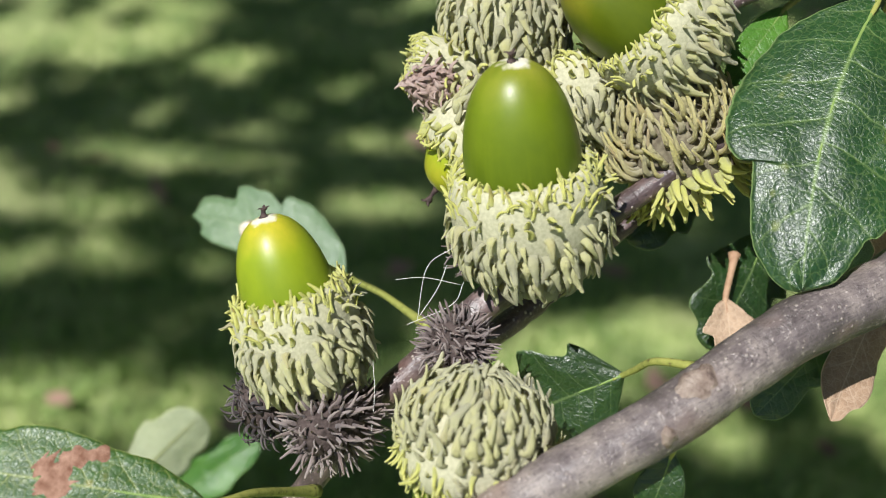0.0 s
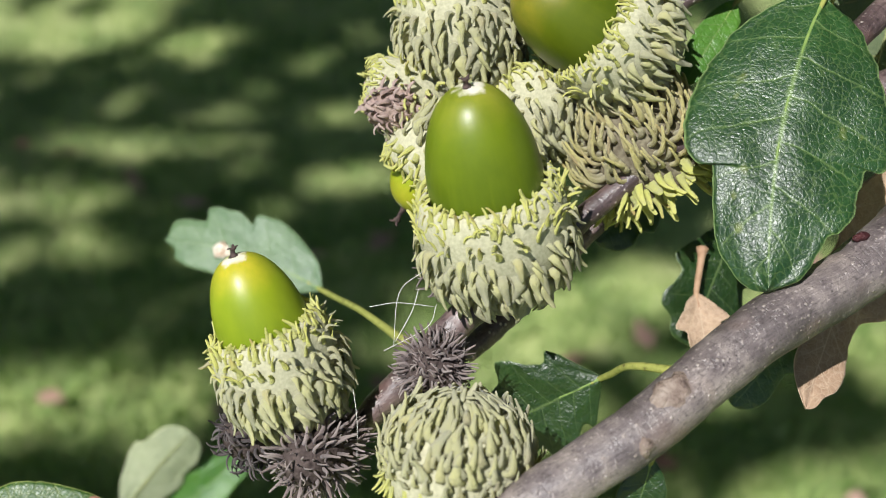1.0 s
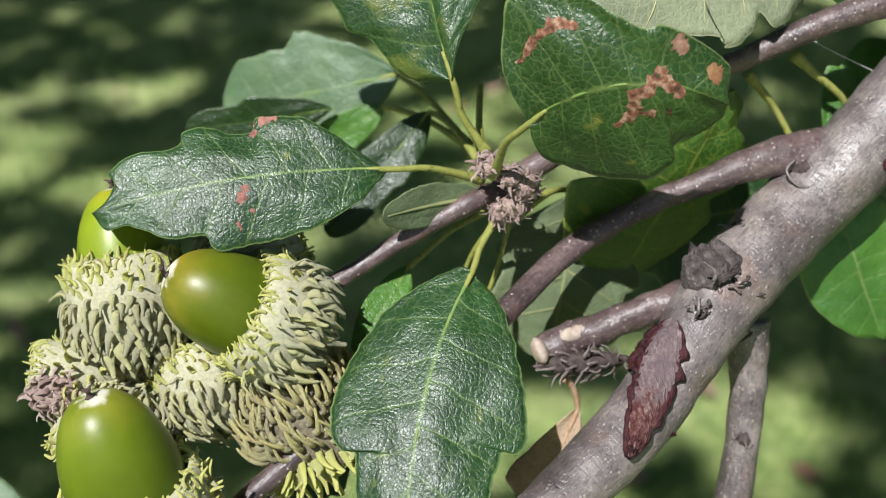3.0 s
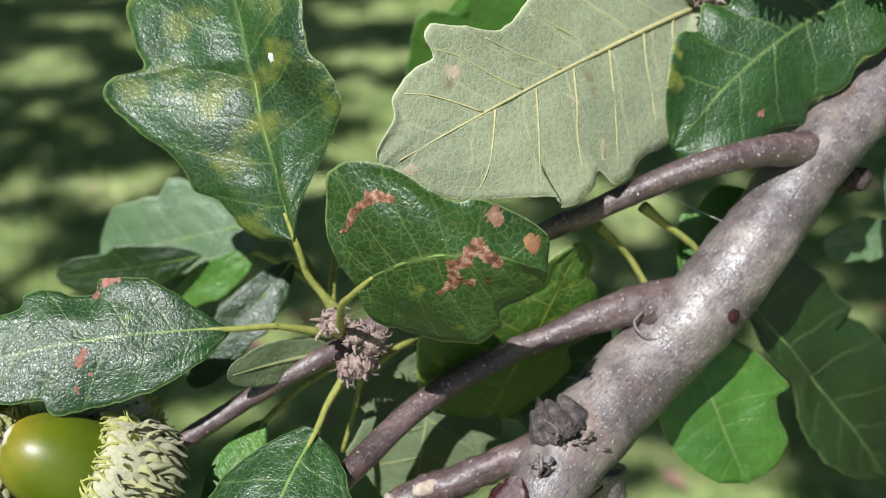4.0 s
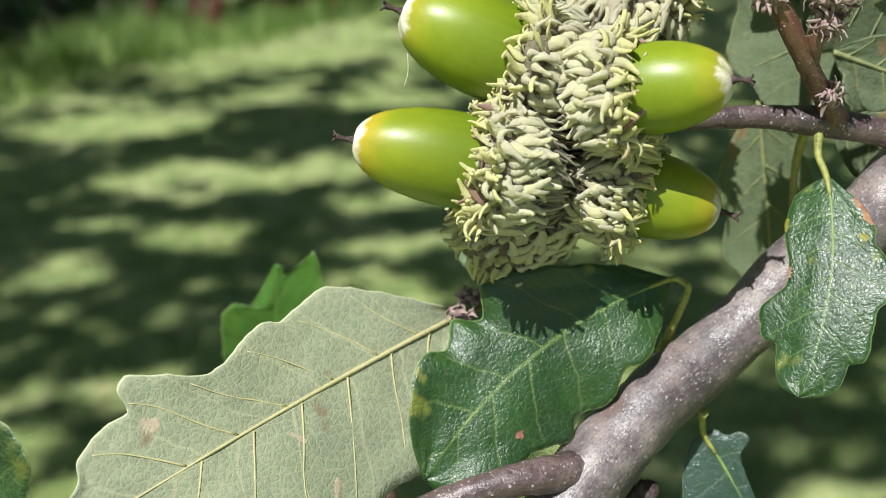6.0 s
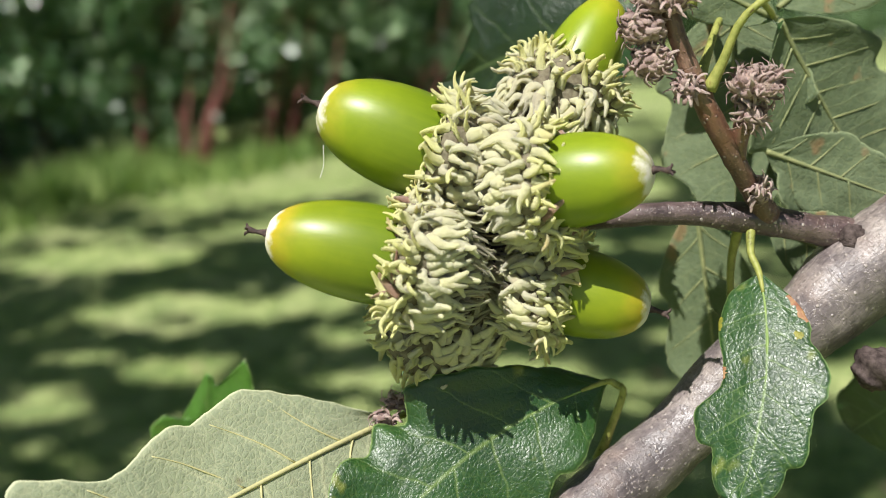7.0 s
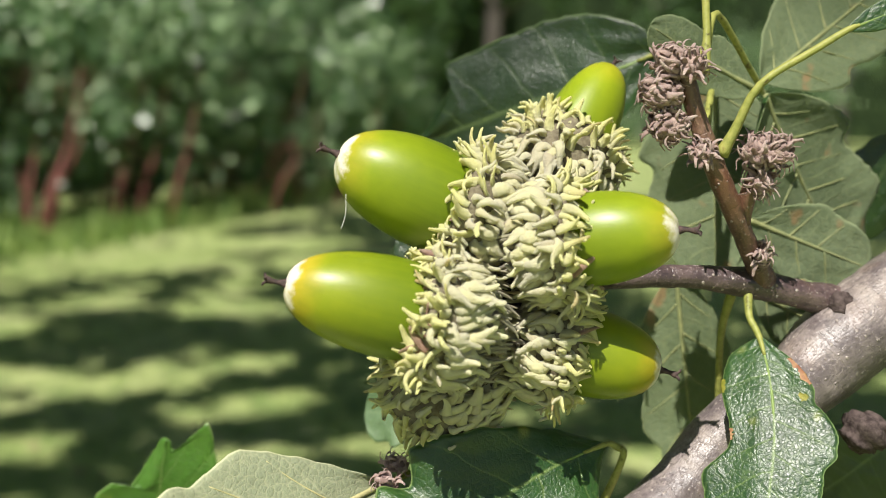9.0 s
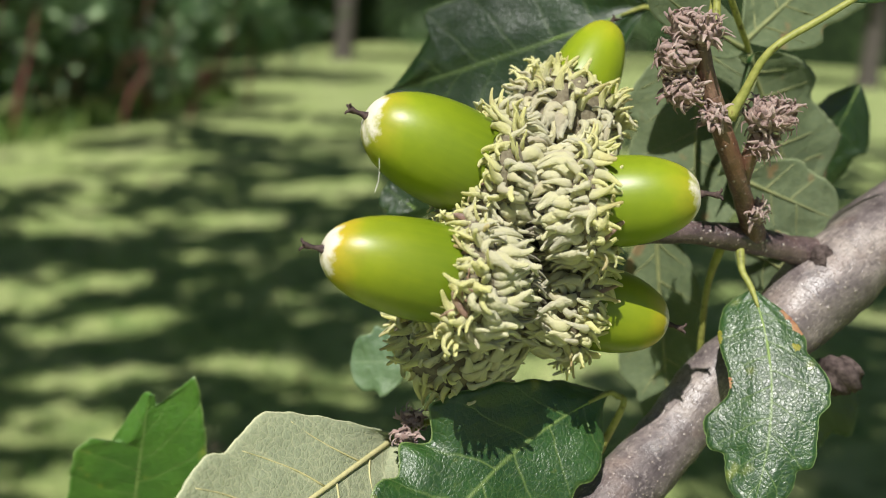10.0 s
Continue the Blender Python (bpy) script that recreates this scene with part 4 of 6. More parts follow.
def shrub(x, y, w, h, seed, label, mat, red=True, count=9000):
    rng = random.Random(seed)
    ob = thing("shrub", label, "shrub", "shrubs along the lawn", (x, y, 0))
    rows = [r for r in crown_rows(rng, Vector((0, 0, h * 0.54)), (w, w * 0.6, h * 0.5), count, 0.12, 26) if r[0].z > (0.3 + 0.3 * noise.noise(Vector((r[0].x * 2, r[0].y * 2, seed))) if red else 0.12)]
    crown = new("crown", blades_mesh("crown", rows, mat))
    crown.parent = ob
    for k in range(20 if red else 5):
        a = rng.uniform(-1, 1)
        x0, x1, y0 = a * w * 0.7, a * w * 0.9 + rng.uniform(-0.25, 0.25), rng.uniform(-0.62, 0.1) * w
        bm = tube(bmesh.new(), [(x0, y0, -0.02, 0.026), (x0 * 0.7 + x1 * 0.3, y0 - 0.05, h * 0.18, 0.022), (x1, y0 * 0.8, h * 0.34, 0.014), (x1 * 1.15, y0 * 0.3, h * 0.65, 0.006)], 3, 6)
        part("stem", bm, RED_STEM if red else TRUNK, ob)
    return ob


def tree(x, y, r, h, crown_z, size, seed, label, count=5200, mat=None, leaf_size=0.3):
    rng = random.Random(seed)
    ob = thing("tree", label, "tree", "trees at the wood's edge", (x, y, 0))
    part("trunk", tube(bmesh.new(), [(0, 0, -0.1, r * 1.4), (0.02, 0, 0.6, r * 1.05), (0.1, 0.05, h * 0.4, r * 0.85), (0.0, 0.2, h * 0.8, r * 0.5), (0.05, 0.2, h, r * 0.2)], 5, 14, 0.12, 3), TRUNK, ob)
    for k in range(5):
        a = rng.uniform(0, 6.28)
        z0 = h * rng.uniform(0.4, 0.7)
        part("limb", tube(bmesh.new(), [(0.05, 0.05, z0, r * 0.4), (math.cos(a) * size[0] * 0.4, math.sin(a) * size[1] * 0.4, z0 + h * 0.1, r * 0.25), (math.cos(a) * size[0] * 0.8, math.sin(a) * size[1] * 0.8, z0 + h * 0.22, r * 0.08)], 3, 7), TRUNK, ob)
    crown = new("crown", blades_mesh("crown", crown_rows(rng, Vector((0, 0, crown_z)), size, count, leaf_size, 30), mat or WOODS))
    crown.parent = ob
    return ob


def polar(az, d):
    return d * math.sin(radians(az)), d * math.cos(radians(az))


for k, (az, d, w, h, red) in enumerate([(-24, 9.6, 1.5, 2.6, 0), (-17, 10.2, 1.4, 2.4, 1), (-11, 10.6, 1.2, 2.9, 0), (-6, 11.2, 1.3, 2.5, 1), (-1, 12.0, 1.3, 2.6, 1), (4, 13.2, 1.4, 2.7, 1), (8, 14.2, 1.3, 2.4, 1), (11, 16.5, 1.5, 2.6, 1), (14, 24, 2.0, 3.0, 0), (26, 36, 3.0, 3.4, 0), (34, 36, 3.5, 3.6, 0)]):
    px, py = polar(az, d)
    shrub(px, py, w, h, 30 + k, "dense leafy shrub with reddish stems at the lawn's edge" if red else "dense green shrub with painted-in glints at the lawn's edge", SHRUB_LIT if az < -5 else SHRUB, bool(red))
WEED = foliage_material("weed_blade", (0.10, 0.19, 0.05), (0.36, 0.46, 0.15), (0.3, 0.45, 0.08), 0.33, 0.5)
rng = random.Random(17)
rows = []
for k in range(9000):
    az = rng.uniform(-28, 14)
    px, py = polar(az, 9.3 + 0.16 * max(0.0, az + 14) + 0.02 * max(0.0, az + 2) ** 1.9 + rng.gauss(0, 0.55) - 0.5)
    hgt = rng.uniform(0.08, 0.42) * (0.6 + 0.8 * max(0.0, noise.noise(Vector((px * 1.3, py * 1.3, 4))) + 0.4))
    up = Vector((rng.uniform(-0.5, 0.5), rng.uniform(-0.5, 0.5), 1)).normalized() * hgt
    rows.append((Vector((px, py, 0)) + up * 0.5, up, Vector((rng.uniform(-1, 1), rng.uniform(-1, 1), 0)).normalized() * rng.uniform(0.02, 0.06)))
weeds = new("weeds", blades_mesh("weeds", rows, WEED))
tagged(weeds, "long grass and weeds along the foot of the shrubs", "weeds", kind="stuff")
for k, (az, d) in enumerate([(-30, 15), (-20, 16), (-10, 16.5), (0, 18), (9, 21), (19.5, 33), (28, 42), (37, 40), (46, 34), (-42, 14)]):
    px, py = polar(az, d)
    tree(px, py, 0.28, 9, 5.2 if az < 12 else 7.5, (3.2, 2.4, 4.6 if az < 12 else 4.0), 60 + k, "tall dark woodland tree behind the shrubs" if az < 12 else "tall broad tree with a grey trunk beyond the lawn")

# a plain dark sheet stands for the shaded wood and closes gaps behind the trees
rng = random.Random(9)
bm = bmesh.new()
cols = []
for k in range(97):
    a = radians(-75 + 150 * k / 96)
    d = 24 + 30 * min(1.0, max(0.0, (math.degrees(a) - 8) / 12))
    hgt = (11 + 3 * noise.noise(Vector((k * 0.35, 1, 0))) + rng.uniform(-1, 1)) * d / 30
    x, y = d * math.sin(a), d * math.cos(a)
    cols.append([bm.verts.new((x * (1 + 0.02 * noise.noise(Vector((k, z, 3)))), y, hgt * z)) for z in (-0.02, 0.2, 0.4, 0.6, 0.8, 1.0)])
for a, b in zip(cols, cols[1:]):
    for j in range(5):
        bm.faces.new((a[j], b[j], b[j + 1], a[j + 1]))
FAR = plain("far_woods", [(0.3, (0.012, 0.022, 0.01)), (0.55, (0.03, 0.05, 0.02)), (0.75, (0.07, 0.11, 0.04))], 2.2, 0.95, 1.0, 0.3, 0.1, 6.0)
tagged(new("backdrop", mesh_of("backdrop", bm, FAR)), "dark sheet standing for the shaded far edge of a wood", "woods", kind="structure")

# the oak that bears the bough: trunk and crown, added out of view beside and above the camera to shade the lawn
rng = random.Random(5)
oak = thing("oak_tree", "large oak added out of view to dapple the lawn with shade", "tree", "", (2.6, -1.2, 0))
part("trunk", tube(bmesh.new(), [(0, 0, -0.1, 0.42), (0, 0, 0.8, 0.3), (0.05, 0.1, 2.4, 0.29), (-0.1, 0.3, 4.6, 0.24), (-0.5, 0.6, 7.4, 0.13)], 6, 18, 0.12, 3), TRUNK, oak)
for a, b, c in (((0.05, 0.1, 3.2), (-2.4, 1.2, 5.4), (-5.4, 2.0, 7.2)), ((0, 0.3, 4.2), (-1.8, 2.6, 6.2), (-3.6, 5.0, 7.8)), ((0, 0.3, 4.6), (-4.2, -0.4, 6.8), (-8.0, -0.8, 8.2)), ((0, 0.4, 4.0), (0.2, 2.8, 5.8), (0.4, 7.8, 7.4)), ((0, 0.4, 4.4), (1.6, 1.8, 6.2), (3.4, 4.8, 7.6)), ((-0.4, 0.6, 6.6), (-4.0, 3.2, 8.0), (-7.0, 6.0, 8.6))):
    part("limb", tube(bmesh.new(), [(*a, 0.13), (*b, 0.08), (*c, 0.03)], 6, 9, 0.1, 3), TRUNK, oak)
OAK_LEAF = foliage_material("oak_crown_leaf", (0.03, 0.08, 0.018), (0.06, 0.13, 0.03), (0.22, 0.38, 0.04), 0.27, 0.4)
rows = []
# an open shaft through the crown towards the sun keeps the bough lit
seat = Vector((0.14, 0.23, 1.3)) + 0.08 * SUN.cross(SUN.cross(Vector((0, 0, 1))).normalized())
CLEAR_LONG = (SUN.cross(SUN.cross(Vector((0.7, 0.2, 0.45))))).normalized()
CLEAR_WIDE = SUN.cross(CLEAR_LONG)
# noise offset chosen so that gaps light given spots of the lawn
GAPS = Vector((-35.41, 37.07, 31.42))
# larger openings of the crown, set where sun patches should fall on the lawn: place and half axes
SUN_PATCHES = ((-0.86, 2.54, 0.32, 0.14), (-0.52, 2.04, 0.34, 0.09), (-0.62, 2.76, 0.14, 0.07), (-0.03, 1.91, 0.12, 0.06), (-0.5, 1.27, 0.34, 0.1), (0.36, 1.44, 0.16, 0.08), (-0.6, 1.64, 0.26, 0.07), (-0.68, 1.82, 0.24, 0.07), (0.9, 1.4, 0.12, 0.07), (0.16, 1.34, 0.16, 0.09), (-0.36, 3.05, 0.22, 0.12),
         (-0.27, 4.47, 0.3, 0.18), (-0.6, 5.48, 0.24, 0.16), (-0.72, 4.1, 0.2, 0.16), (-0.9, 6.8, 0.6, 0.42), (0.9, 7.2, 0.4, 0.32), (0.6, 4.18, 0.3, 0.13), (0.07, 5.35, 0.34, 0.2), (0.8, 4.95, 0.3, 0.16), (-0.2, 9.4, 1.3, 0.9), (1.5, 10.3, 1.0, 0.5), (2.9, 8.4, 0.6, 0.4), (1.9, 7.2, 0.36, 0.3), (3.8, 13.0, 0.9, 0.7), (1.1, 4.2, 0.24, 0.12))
# lawn spots kept dark: the crown has no gaps above them
SHADE_PATCHES = ((-0.2, 2.35, 0.26, 0.2), (0.33, 1.7, 0.3, 0.15), (0.72, 1.1, 0.32, 0.11), (0.46, 1.06, 0.2, 0.07), (0.62, 1.34, 0.14, 0.06))
while len(rows) < 62000:
    g = Vector((rng.uniform(-6, 14), rng.uniform(-1, 18.0), 0))
    edge = ((g.x - 4.0) / 9.2) ** 2 + ((g.y - 6.6 - 0.2 * max(0.0, g.x)) / 7.4) ** 2
    if edge > 1 + 0.35 * noise.noise(g * 0.9):
        continue
    # gaps of a few hands' breadth break the crown, except over spots kept in shade
    shaded = any(((g.x - x) / a) ** 2 + ((g.y - y) / b) ** 2 < 1 for x, y, a, b in SHADE_PATCHES)
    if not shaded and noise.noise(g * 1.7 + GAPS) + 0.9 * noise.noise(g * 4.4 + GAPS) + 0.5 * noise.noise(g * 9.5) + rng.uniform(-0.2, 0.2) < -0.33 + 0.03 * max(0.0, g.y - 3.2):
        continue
    # crown left open here so that the shrubs stay sunlit
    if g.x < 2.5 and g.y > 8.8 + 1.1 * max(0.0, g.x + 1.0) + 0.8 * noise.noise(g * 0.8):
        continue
    if any(((g.x - x) / a) ** 2 + ((g.y - y) / b) ** 2 < 1 + 0.5 * noise.noise(g * 6.0) for x, y, a, b in SUN_PATCHES):
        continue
    z = rng.uniform(5.4, 7.0) + 1.3 * max(0.0, 1 - edge)
    c = g + SUN * (z / SUN.z)
    off = c - seat
    if (off.dot(CLEAR_LONG) / 0.37) ** 2 + (off.dot(CLEAR_WIDE) / 0.23) ** 2 < 1:
        continue
    al = Vector((rng.uniform(-1, 1), rng.uniform(-1, 1), rng.uniform(-0.7, 0.3))).normalized()
    ac = al.cross(Vector((rng.uniform(-0.6, 0.6), rng.uniform(-0.6, 0.6), 1))).normalized()
    s = rng.uniform(0.12, 0.24)
    rows.append((c - oak.location, al * s, ac * s * 0.6))
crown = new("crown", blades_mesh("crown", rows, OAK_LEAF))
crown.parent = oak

# ---- the bough and its twigs ----
bough = limb("bough", [
    ((0.0109, 0.1172, 1.1881), .0050), ((0.0261, 0.1276, 1.1944), .0054), ((0.0522, 0.1406, 1.2033), .0058), ((0.0789, 0.1581, 1.2114), .0062), ((0.1047, 0.1720, 1.2165), .0066), ((0.1335, 0.1908, 1.2282), .0080),
    ((0.1476, 0.2016, 1.2386), .0082), ((0.1599, 0.2130, 1.2477), .0098), ((0.1817, 0.2281, 1.2594), .0104), ((0.1975, 0.2341, 1.2727), .0102), ((0.2143, 0.2427, 1.2893), .0094), ((0.2281, 0.2515, 1.3030), .0094), ((0.2460, 0.2594, 1.3164), .0084), ((0.2687, 0.2664, 1.3298), .0080),
    ((0.2845, 0.2684, 1.3454), .0078), ((0.2986, 0.2655, 1.3557), .0088), ((0.3128, 0.2651, 1.3681), .0108), ((0.3311, 0.2655, 1.3805), .0100), ((0.3644, 0.2702, 1.3963), .0095),
    ((0.62, 0.16, 1.60), .013), ((1.2, -0.3, 1.95), .026), ((2.55, -1.1, 2.7), .06)],
    "grey-brown oak bough with pale lenticels and old scars", BARK, "branch", 26, 0.065, 12, 150, 0.0, 290, 0.7)
twig_low = limb("twig", [
    ((-0.0345, 0.1591, 1.1246), .0022), ((-0.0182, 0.1635, 1.1510), .0030), ((-0.0081, 0.1650, 1.1684), .0030), ((0.0002, 0.1676, 1.1806), .0032), ((0.0108, 0.1733, 1.1888), .0037), ((0.0188, 0.1772, 1.1975), .0038), ((0.0320, 0.1836, 1.2052), .0030), ((0.0527, 0.1955, 1.2171), .0027), ((0.0699, 0.2017, 1.2280), .0027),
    ((0.0867, 0.2007, 1.2356), .0027), ((0.1015, 0.2071, 1.2451), .0028), ((0.1263, 0.2284, 1.2528), .0031), ((0.1483, 0.2347, 1.2616), .0029), ((0.1564, 0.2339, 1.2656), .0030), ((0.1744, 0.2357, 1.2715), .0044), ((0.1873, 0.2368, 1.2718), .0066), ((0.1968, 0.2377, 1.2729), .0062)],
    "brown twig bearing the lower acorns, joined to the bough", BARK_TWIG, "twig", 18, 0.11, 10, 260, 1.0, 70)
twig_mid = limb("twig", [
    ((0.0499, 0.2289, 1.2340), .0022), ((0.0667, 0.2286, 1.2449), .0023), ((0.0864, 0.2327, 1.2554), .0023), ((0.1016, 0.2351, 1.2629), .0026), ((0.1101, 0.2388, 1.2643), .0030), ((0.1169, 0.2431, 1.2664), .0030), ((0.1335, 0.2462, 1.2742), .0025), ((0.1555, 0.2480, 1.2862), .0026), ((0.1712, 0.2459, 1.2948), .0028), ((0.1905, 0.2438, 1.3048), .0033), ((0.2081, 0.2438, 1.3093), .0036), ((0.2183, 0.2461, 1.3087), .0043), ((0.2281, 0.2511, 1.3065), .0048), ((0.2364, 0.2563, 1.3066), .0040)],
    "slender brown twig with a leaf rosette, joined to the bough", BARK_TWIG, "twig", 18, 0.1, 10, 260, 3.0, 60)
twig_top = limb("twig", [
    ((0.2308, 0.2794, 1.3804), .0022), ((0.2438, 0.2745, 1.3809), .0023), ((0.2572, 0.2706, 1.3823), .0025), ((0.2720, 0.2692, 1.3825), .0027), ((0.2872, 0.2674, 1.3808), .0036), ((0.2990, 0.2666, 1.3784), .0033), ((0.3090, 0.2674, 1.3759), .0042), ((0.3174, 0.2675, 1.3723), .0060)],
    "dark brown twig carrying the upper acorn cluster", BARK_TWIG, "twig", 16, 0.1, 10, 260, 5.0, 45)
shoot = limb("shoot", [
    ((0.2894, 0.2658, 1.3817), .0028), ((0.2828, 0.2627, 1.3898), .0024), ((0.2760, 0.2598, 1.3990), .0023), ((0.2701, 0.2588, 1.4088), .0024), ((0.2660, 0.2593, 1.4178), .0020), ((0.2628, 0.2594, 1.4265), .0018), ((0.2612, 0.2594, 1.4300), .0008)],
    "reddish-brown shoot rising from the twig", BARK_SHOOT, "shoot", 14, 0.1, 8, 300, 6.0)
shoot_side = limb("shoot", [((0.2794, 0.2604, 1.3958), .0016), ((0.2790, 0.2584, 1.4028), .0019), ((0.2803, 0.2568, 1.4091), .0015), ((0.2805, 0.2561, 1.4121), .0006)], "short side shoot ending in withered flowers", BARK_SHOOT, "shoot", 10, 0.12, 6, 300, 7.0)
twig_back = limb("twig", [((0.0214, 0.1798, 1.1864), .0030), ((0.0330, 0.1893, 1.1897), .0028), ((0.0475, 0.2001, 1.1981), .0022), ((0.0652, 0.2132, 1.2082), .0020), ((0.0806, 0.2241, 1.2168), .0016)], "dark brown twig lying behind the acorns", BARK_TWIG, "twig", 12, 0.12, 8, 260, 8.0)
stub = limb("dead_stub", [((0.1596, 0.2156, 1.2476), .0052), ((0.1475, 0.2183, 1.2425), .0040), ((0.1359, 0.2192, 1.2367), .0040), ((0.1249, 0.2188, 1.2326), .0043), ((0.1189, 0.2179, 1.2305), .0040)], "dead broken branch stub with a pale cut end", BARK_TWIG, "branch", 16, 0.2, 8, 200, 2.0, 20)
drop = limb("side_branch", [((0.1697, 0.2170, 1.2377), .0062), ((0.1708, 0.2127, 1.2286), .0048), ((0.1698, 0.2050, 1.2111), .0044), ((0.1660, 0.1947, 1.1897), .0045), ((0.1625, 0.1844, 1.1649), .0042), ((0.1629, 0.1709, 1.1162), .003)], "grey side branch hanging down from the bough", BARK, "branch", 16, 0.1, 8, 200, 4.0, 40)


# ---- marks on the bough ----
def patch(name, a, b, r, thick, label, material, category, seed=1, rough=0.35, owner=None):
    """A raised uneven oval callus from a to b on the bark."""
    A, B = Vector(a), Vector(b)
    ob = new(name, mesh_of(name, tube(bmesh.new(), [(*A, r * 0.15), (*A.lerp(B, 0.12), r * 0.65), (*A.lerp(B, 0.4), r), (*A.lerp(B, 0.7), r * 0.9), (*A.lerp(B, 0.92), r * 0.5), (*B, r * 0.08)], 5, 14, rough, 380, seed=seed), material))
    ob.parent = owner or bough
    ob["label"] = label
    return ob


wound = new("wound")
wound.empty_display_size = 0.004
wound.location = (0.1368, 0.1930, 1.2361)
wound.parent = bough
wound["label"] = "open bark wound with pale wood and dark red lips"
A0, A1 = Vector((0.1283, 0.1866, 1.2251)), Vector((0.1504, 0.2048, 1.2410))
eye_way = (Vector((0.1199, 0.1600, 1.2639)) - Vector((0.1389, 0.1971, 1.2327))).normalized()
along = (A1 - A0).normalized()
nrm = (eye_way - along * eye_way.dot(along)).normalized()
sidew = along.cross(nrm)
if sidew.x < 0:
    sidew = -sidew


def on_bough(u, v, lift):
    """A place on the wound: u from foot to head, v across, both -1 to 1."""
    axis_p = A0.lerp(A1, (u + 1) / 2)
    phi = 0.42 - 0.5 * (u + 1) + (0.42 + 0.12 * u) * v * math.sqrt(max(0.0, 1 - u * u))
    return axis_p + (nrm * math.cos(phi) + sidew * math.sin(phi)) * (0.0086 + lift) - wound.location


bm = bmesh.new()
grid = []
for i in range(41):
    u = -0.985 + 1.97 * i / 40
    row = []
    for j in range(15):
        v = (j - 7) / 7
        row.append(bm.verts.new(on_bough(u, v, 0.0009 + 0.0004 * (u + 1) + 0.0005 * (1 - abs(v)) + 0.0007 * noise.noise(Vector((u * 22, v * 3.5 + u * 4, 2))))))
    grid.append(row)
for a, b in zip(grid, grid[1:]):
    for j in range(14):
        bm.faces.new((a[j], a[j + 1], b[j + 1], b[j]))
part("bare_wood", bm, WOUND, wound)


def crust(u0, u1, v0, v1, high, seed):
    """A low ragged strip of dead bark on the bough."""
    bm = bmesh.new()
    grid = []
    for i in range(37):
        u = u0 + (u1 - u0) * i / 36
        a = v0 + 0.6 * noise.noise(Vector((u * 6, seed, 0)))
        b = v1 + 0.6 * noise.noise(Vector((u * 7, seed, 5)))
        row = []
        for j in range(8):
            q = j / 7
            lift = high * math.sin(math.pi * q) ** 0.6 * (1 + 0.9 * noise.noise(Vector((u * 14, q * 4, seed)))) + 0.0006 + 0.0003 * (u + 1) - 0.0012 * (j in (0, 7))
            row.append(bm.verts.new(on_bough(u, a + (b - a) * q, lift)))
        grid.append(row)
    for a, b in zip(grid, grid[1:]):
        for j in range(7):
            bm.faces.new((a[j], a[j + 1], b[j + 1], b[j]))
    bmesh.ops.recalc_face_normals(bm, faces=bm.faces)
    return bm


part("lip", crust(-0.99, 0.99, -1.45, -0.8, 0.0006, 1.0), WOUND_LIP, wound)
part("lip", crust(-0.99, 0.99, 0.75, 1.4, 0.0005, 2.0), WOUND_LIP, wound)
part("lip", crust(0.05, 0.8, -2.0, -1.2, 0.0008, 3.0), WOUND_LIP, wound)
part("lip", crust(-0.99, -0.72, -1.2, 1.2, 0.0008, 4.0), WOUND_LIP, wound)
part("sliver", tube(bmesh.new(), [(*(Vector((0.1306, 0.1861, 1.2282)) - wound.location), .0010), (*(Vector((0.1357, 0.1865, 1.2295)) - wound.location), .0007), (*(Vector((0.1432, 0.1870, 1.2298)) - wound.location), .0004)], 4, 6, 0.3, 600), WOUND_LIP, wound)
patch("branch_scar", (0.0535, 0.1402, 1.2069), (0.0629, 0.1481, 1.2105), .0036, 0, "tan healed scar on the bough", SCAR, "bark scar", 1.0, 0.25)
patch("branch_knot", (0.0490, 0.1350, 1.2038), (0.0537, 0.1370, 1.2051), .0022, 0, "reddish knot on the bough", SCAR, "knot", 2.0, 0.5)
patch("branch_knot", (0.1984, 0.2260, 1.2739), (0.2028, 0.2262, 1.2760), .0021, 0, "small dark red pit in the bark", WOUND_LIP, "knot", 3.0, 0.3)
patch("branch_knot", (0.1004, 0.1736, 1.2228), (0.1042, 0.1740, 1.2234), .0011, 0, "small reddish bark crack", WOUND_LIP, "knot", 4.0, 0.4)
patch("branch_collar", (0.1802, 0.2312, 1.2705), (0.1861, 0.2318, 1.2695), .0042, 0, "wrinkled dark collar where the twig joins", OLD_CORE, "knot", 5.0, 0.5)
patch("branch_collar", (0.3072, 0.2636, 1.3790), (0.3103, 0.2627, 1.3721), .0034, 0, "black cracked collar at the twig's foot", OLD_CORE, "knot", 6.0, 0.5)
patch("peeled_patch", (0.1311, 0.2179, 1.2376), (0.1215, 0.2175, 1.2338), .0020, 0, "pale peeled patch on the dead stub", WOOD, "knot", 8.5, 0.2, stub)
patch("cut_end", (0.1199, 0.2157, 1.2336), (0.1161, 0.2152, 1.2323), .0036, 0, "pale cut face of the dead stub", WOOD, "knot", 8.0, 0.15, stub)
patch("branch_knot", (0.3078, 0.2547, 1.3442), (0.3154, 0.2544, 1.3514), .0048, 0, "knobbly dark gall under the bough", OLD_CORE, "knot", 9.0, 0.55)
patch("branch_knot", (0.2381, 0.2535, 1.2933), (0.2466, 0.2542, 1.2983), .0032, 0, "dark red gall beneath the bough", OLD_CORE, "knot", 9.5, 0.55)
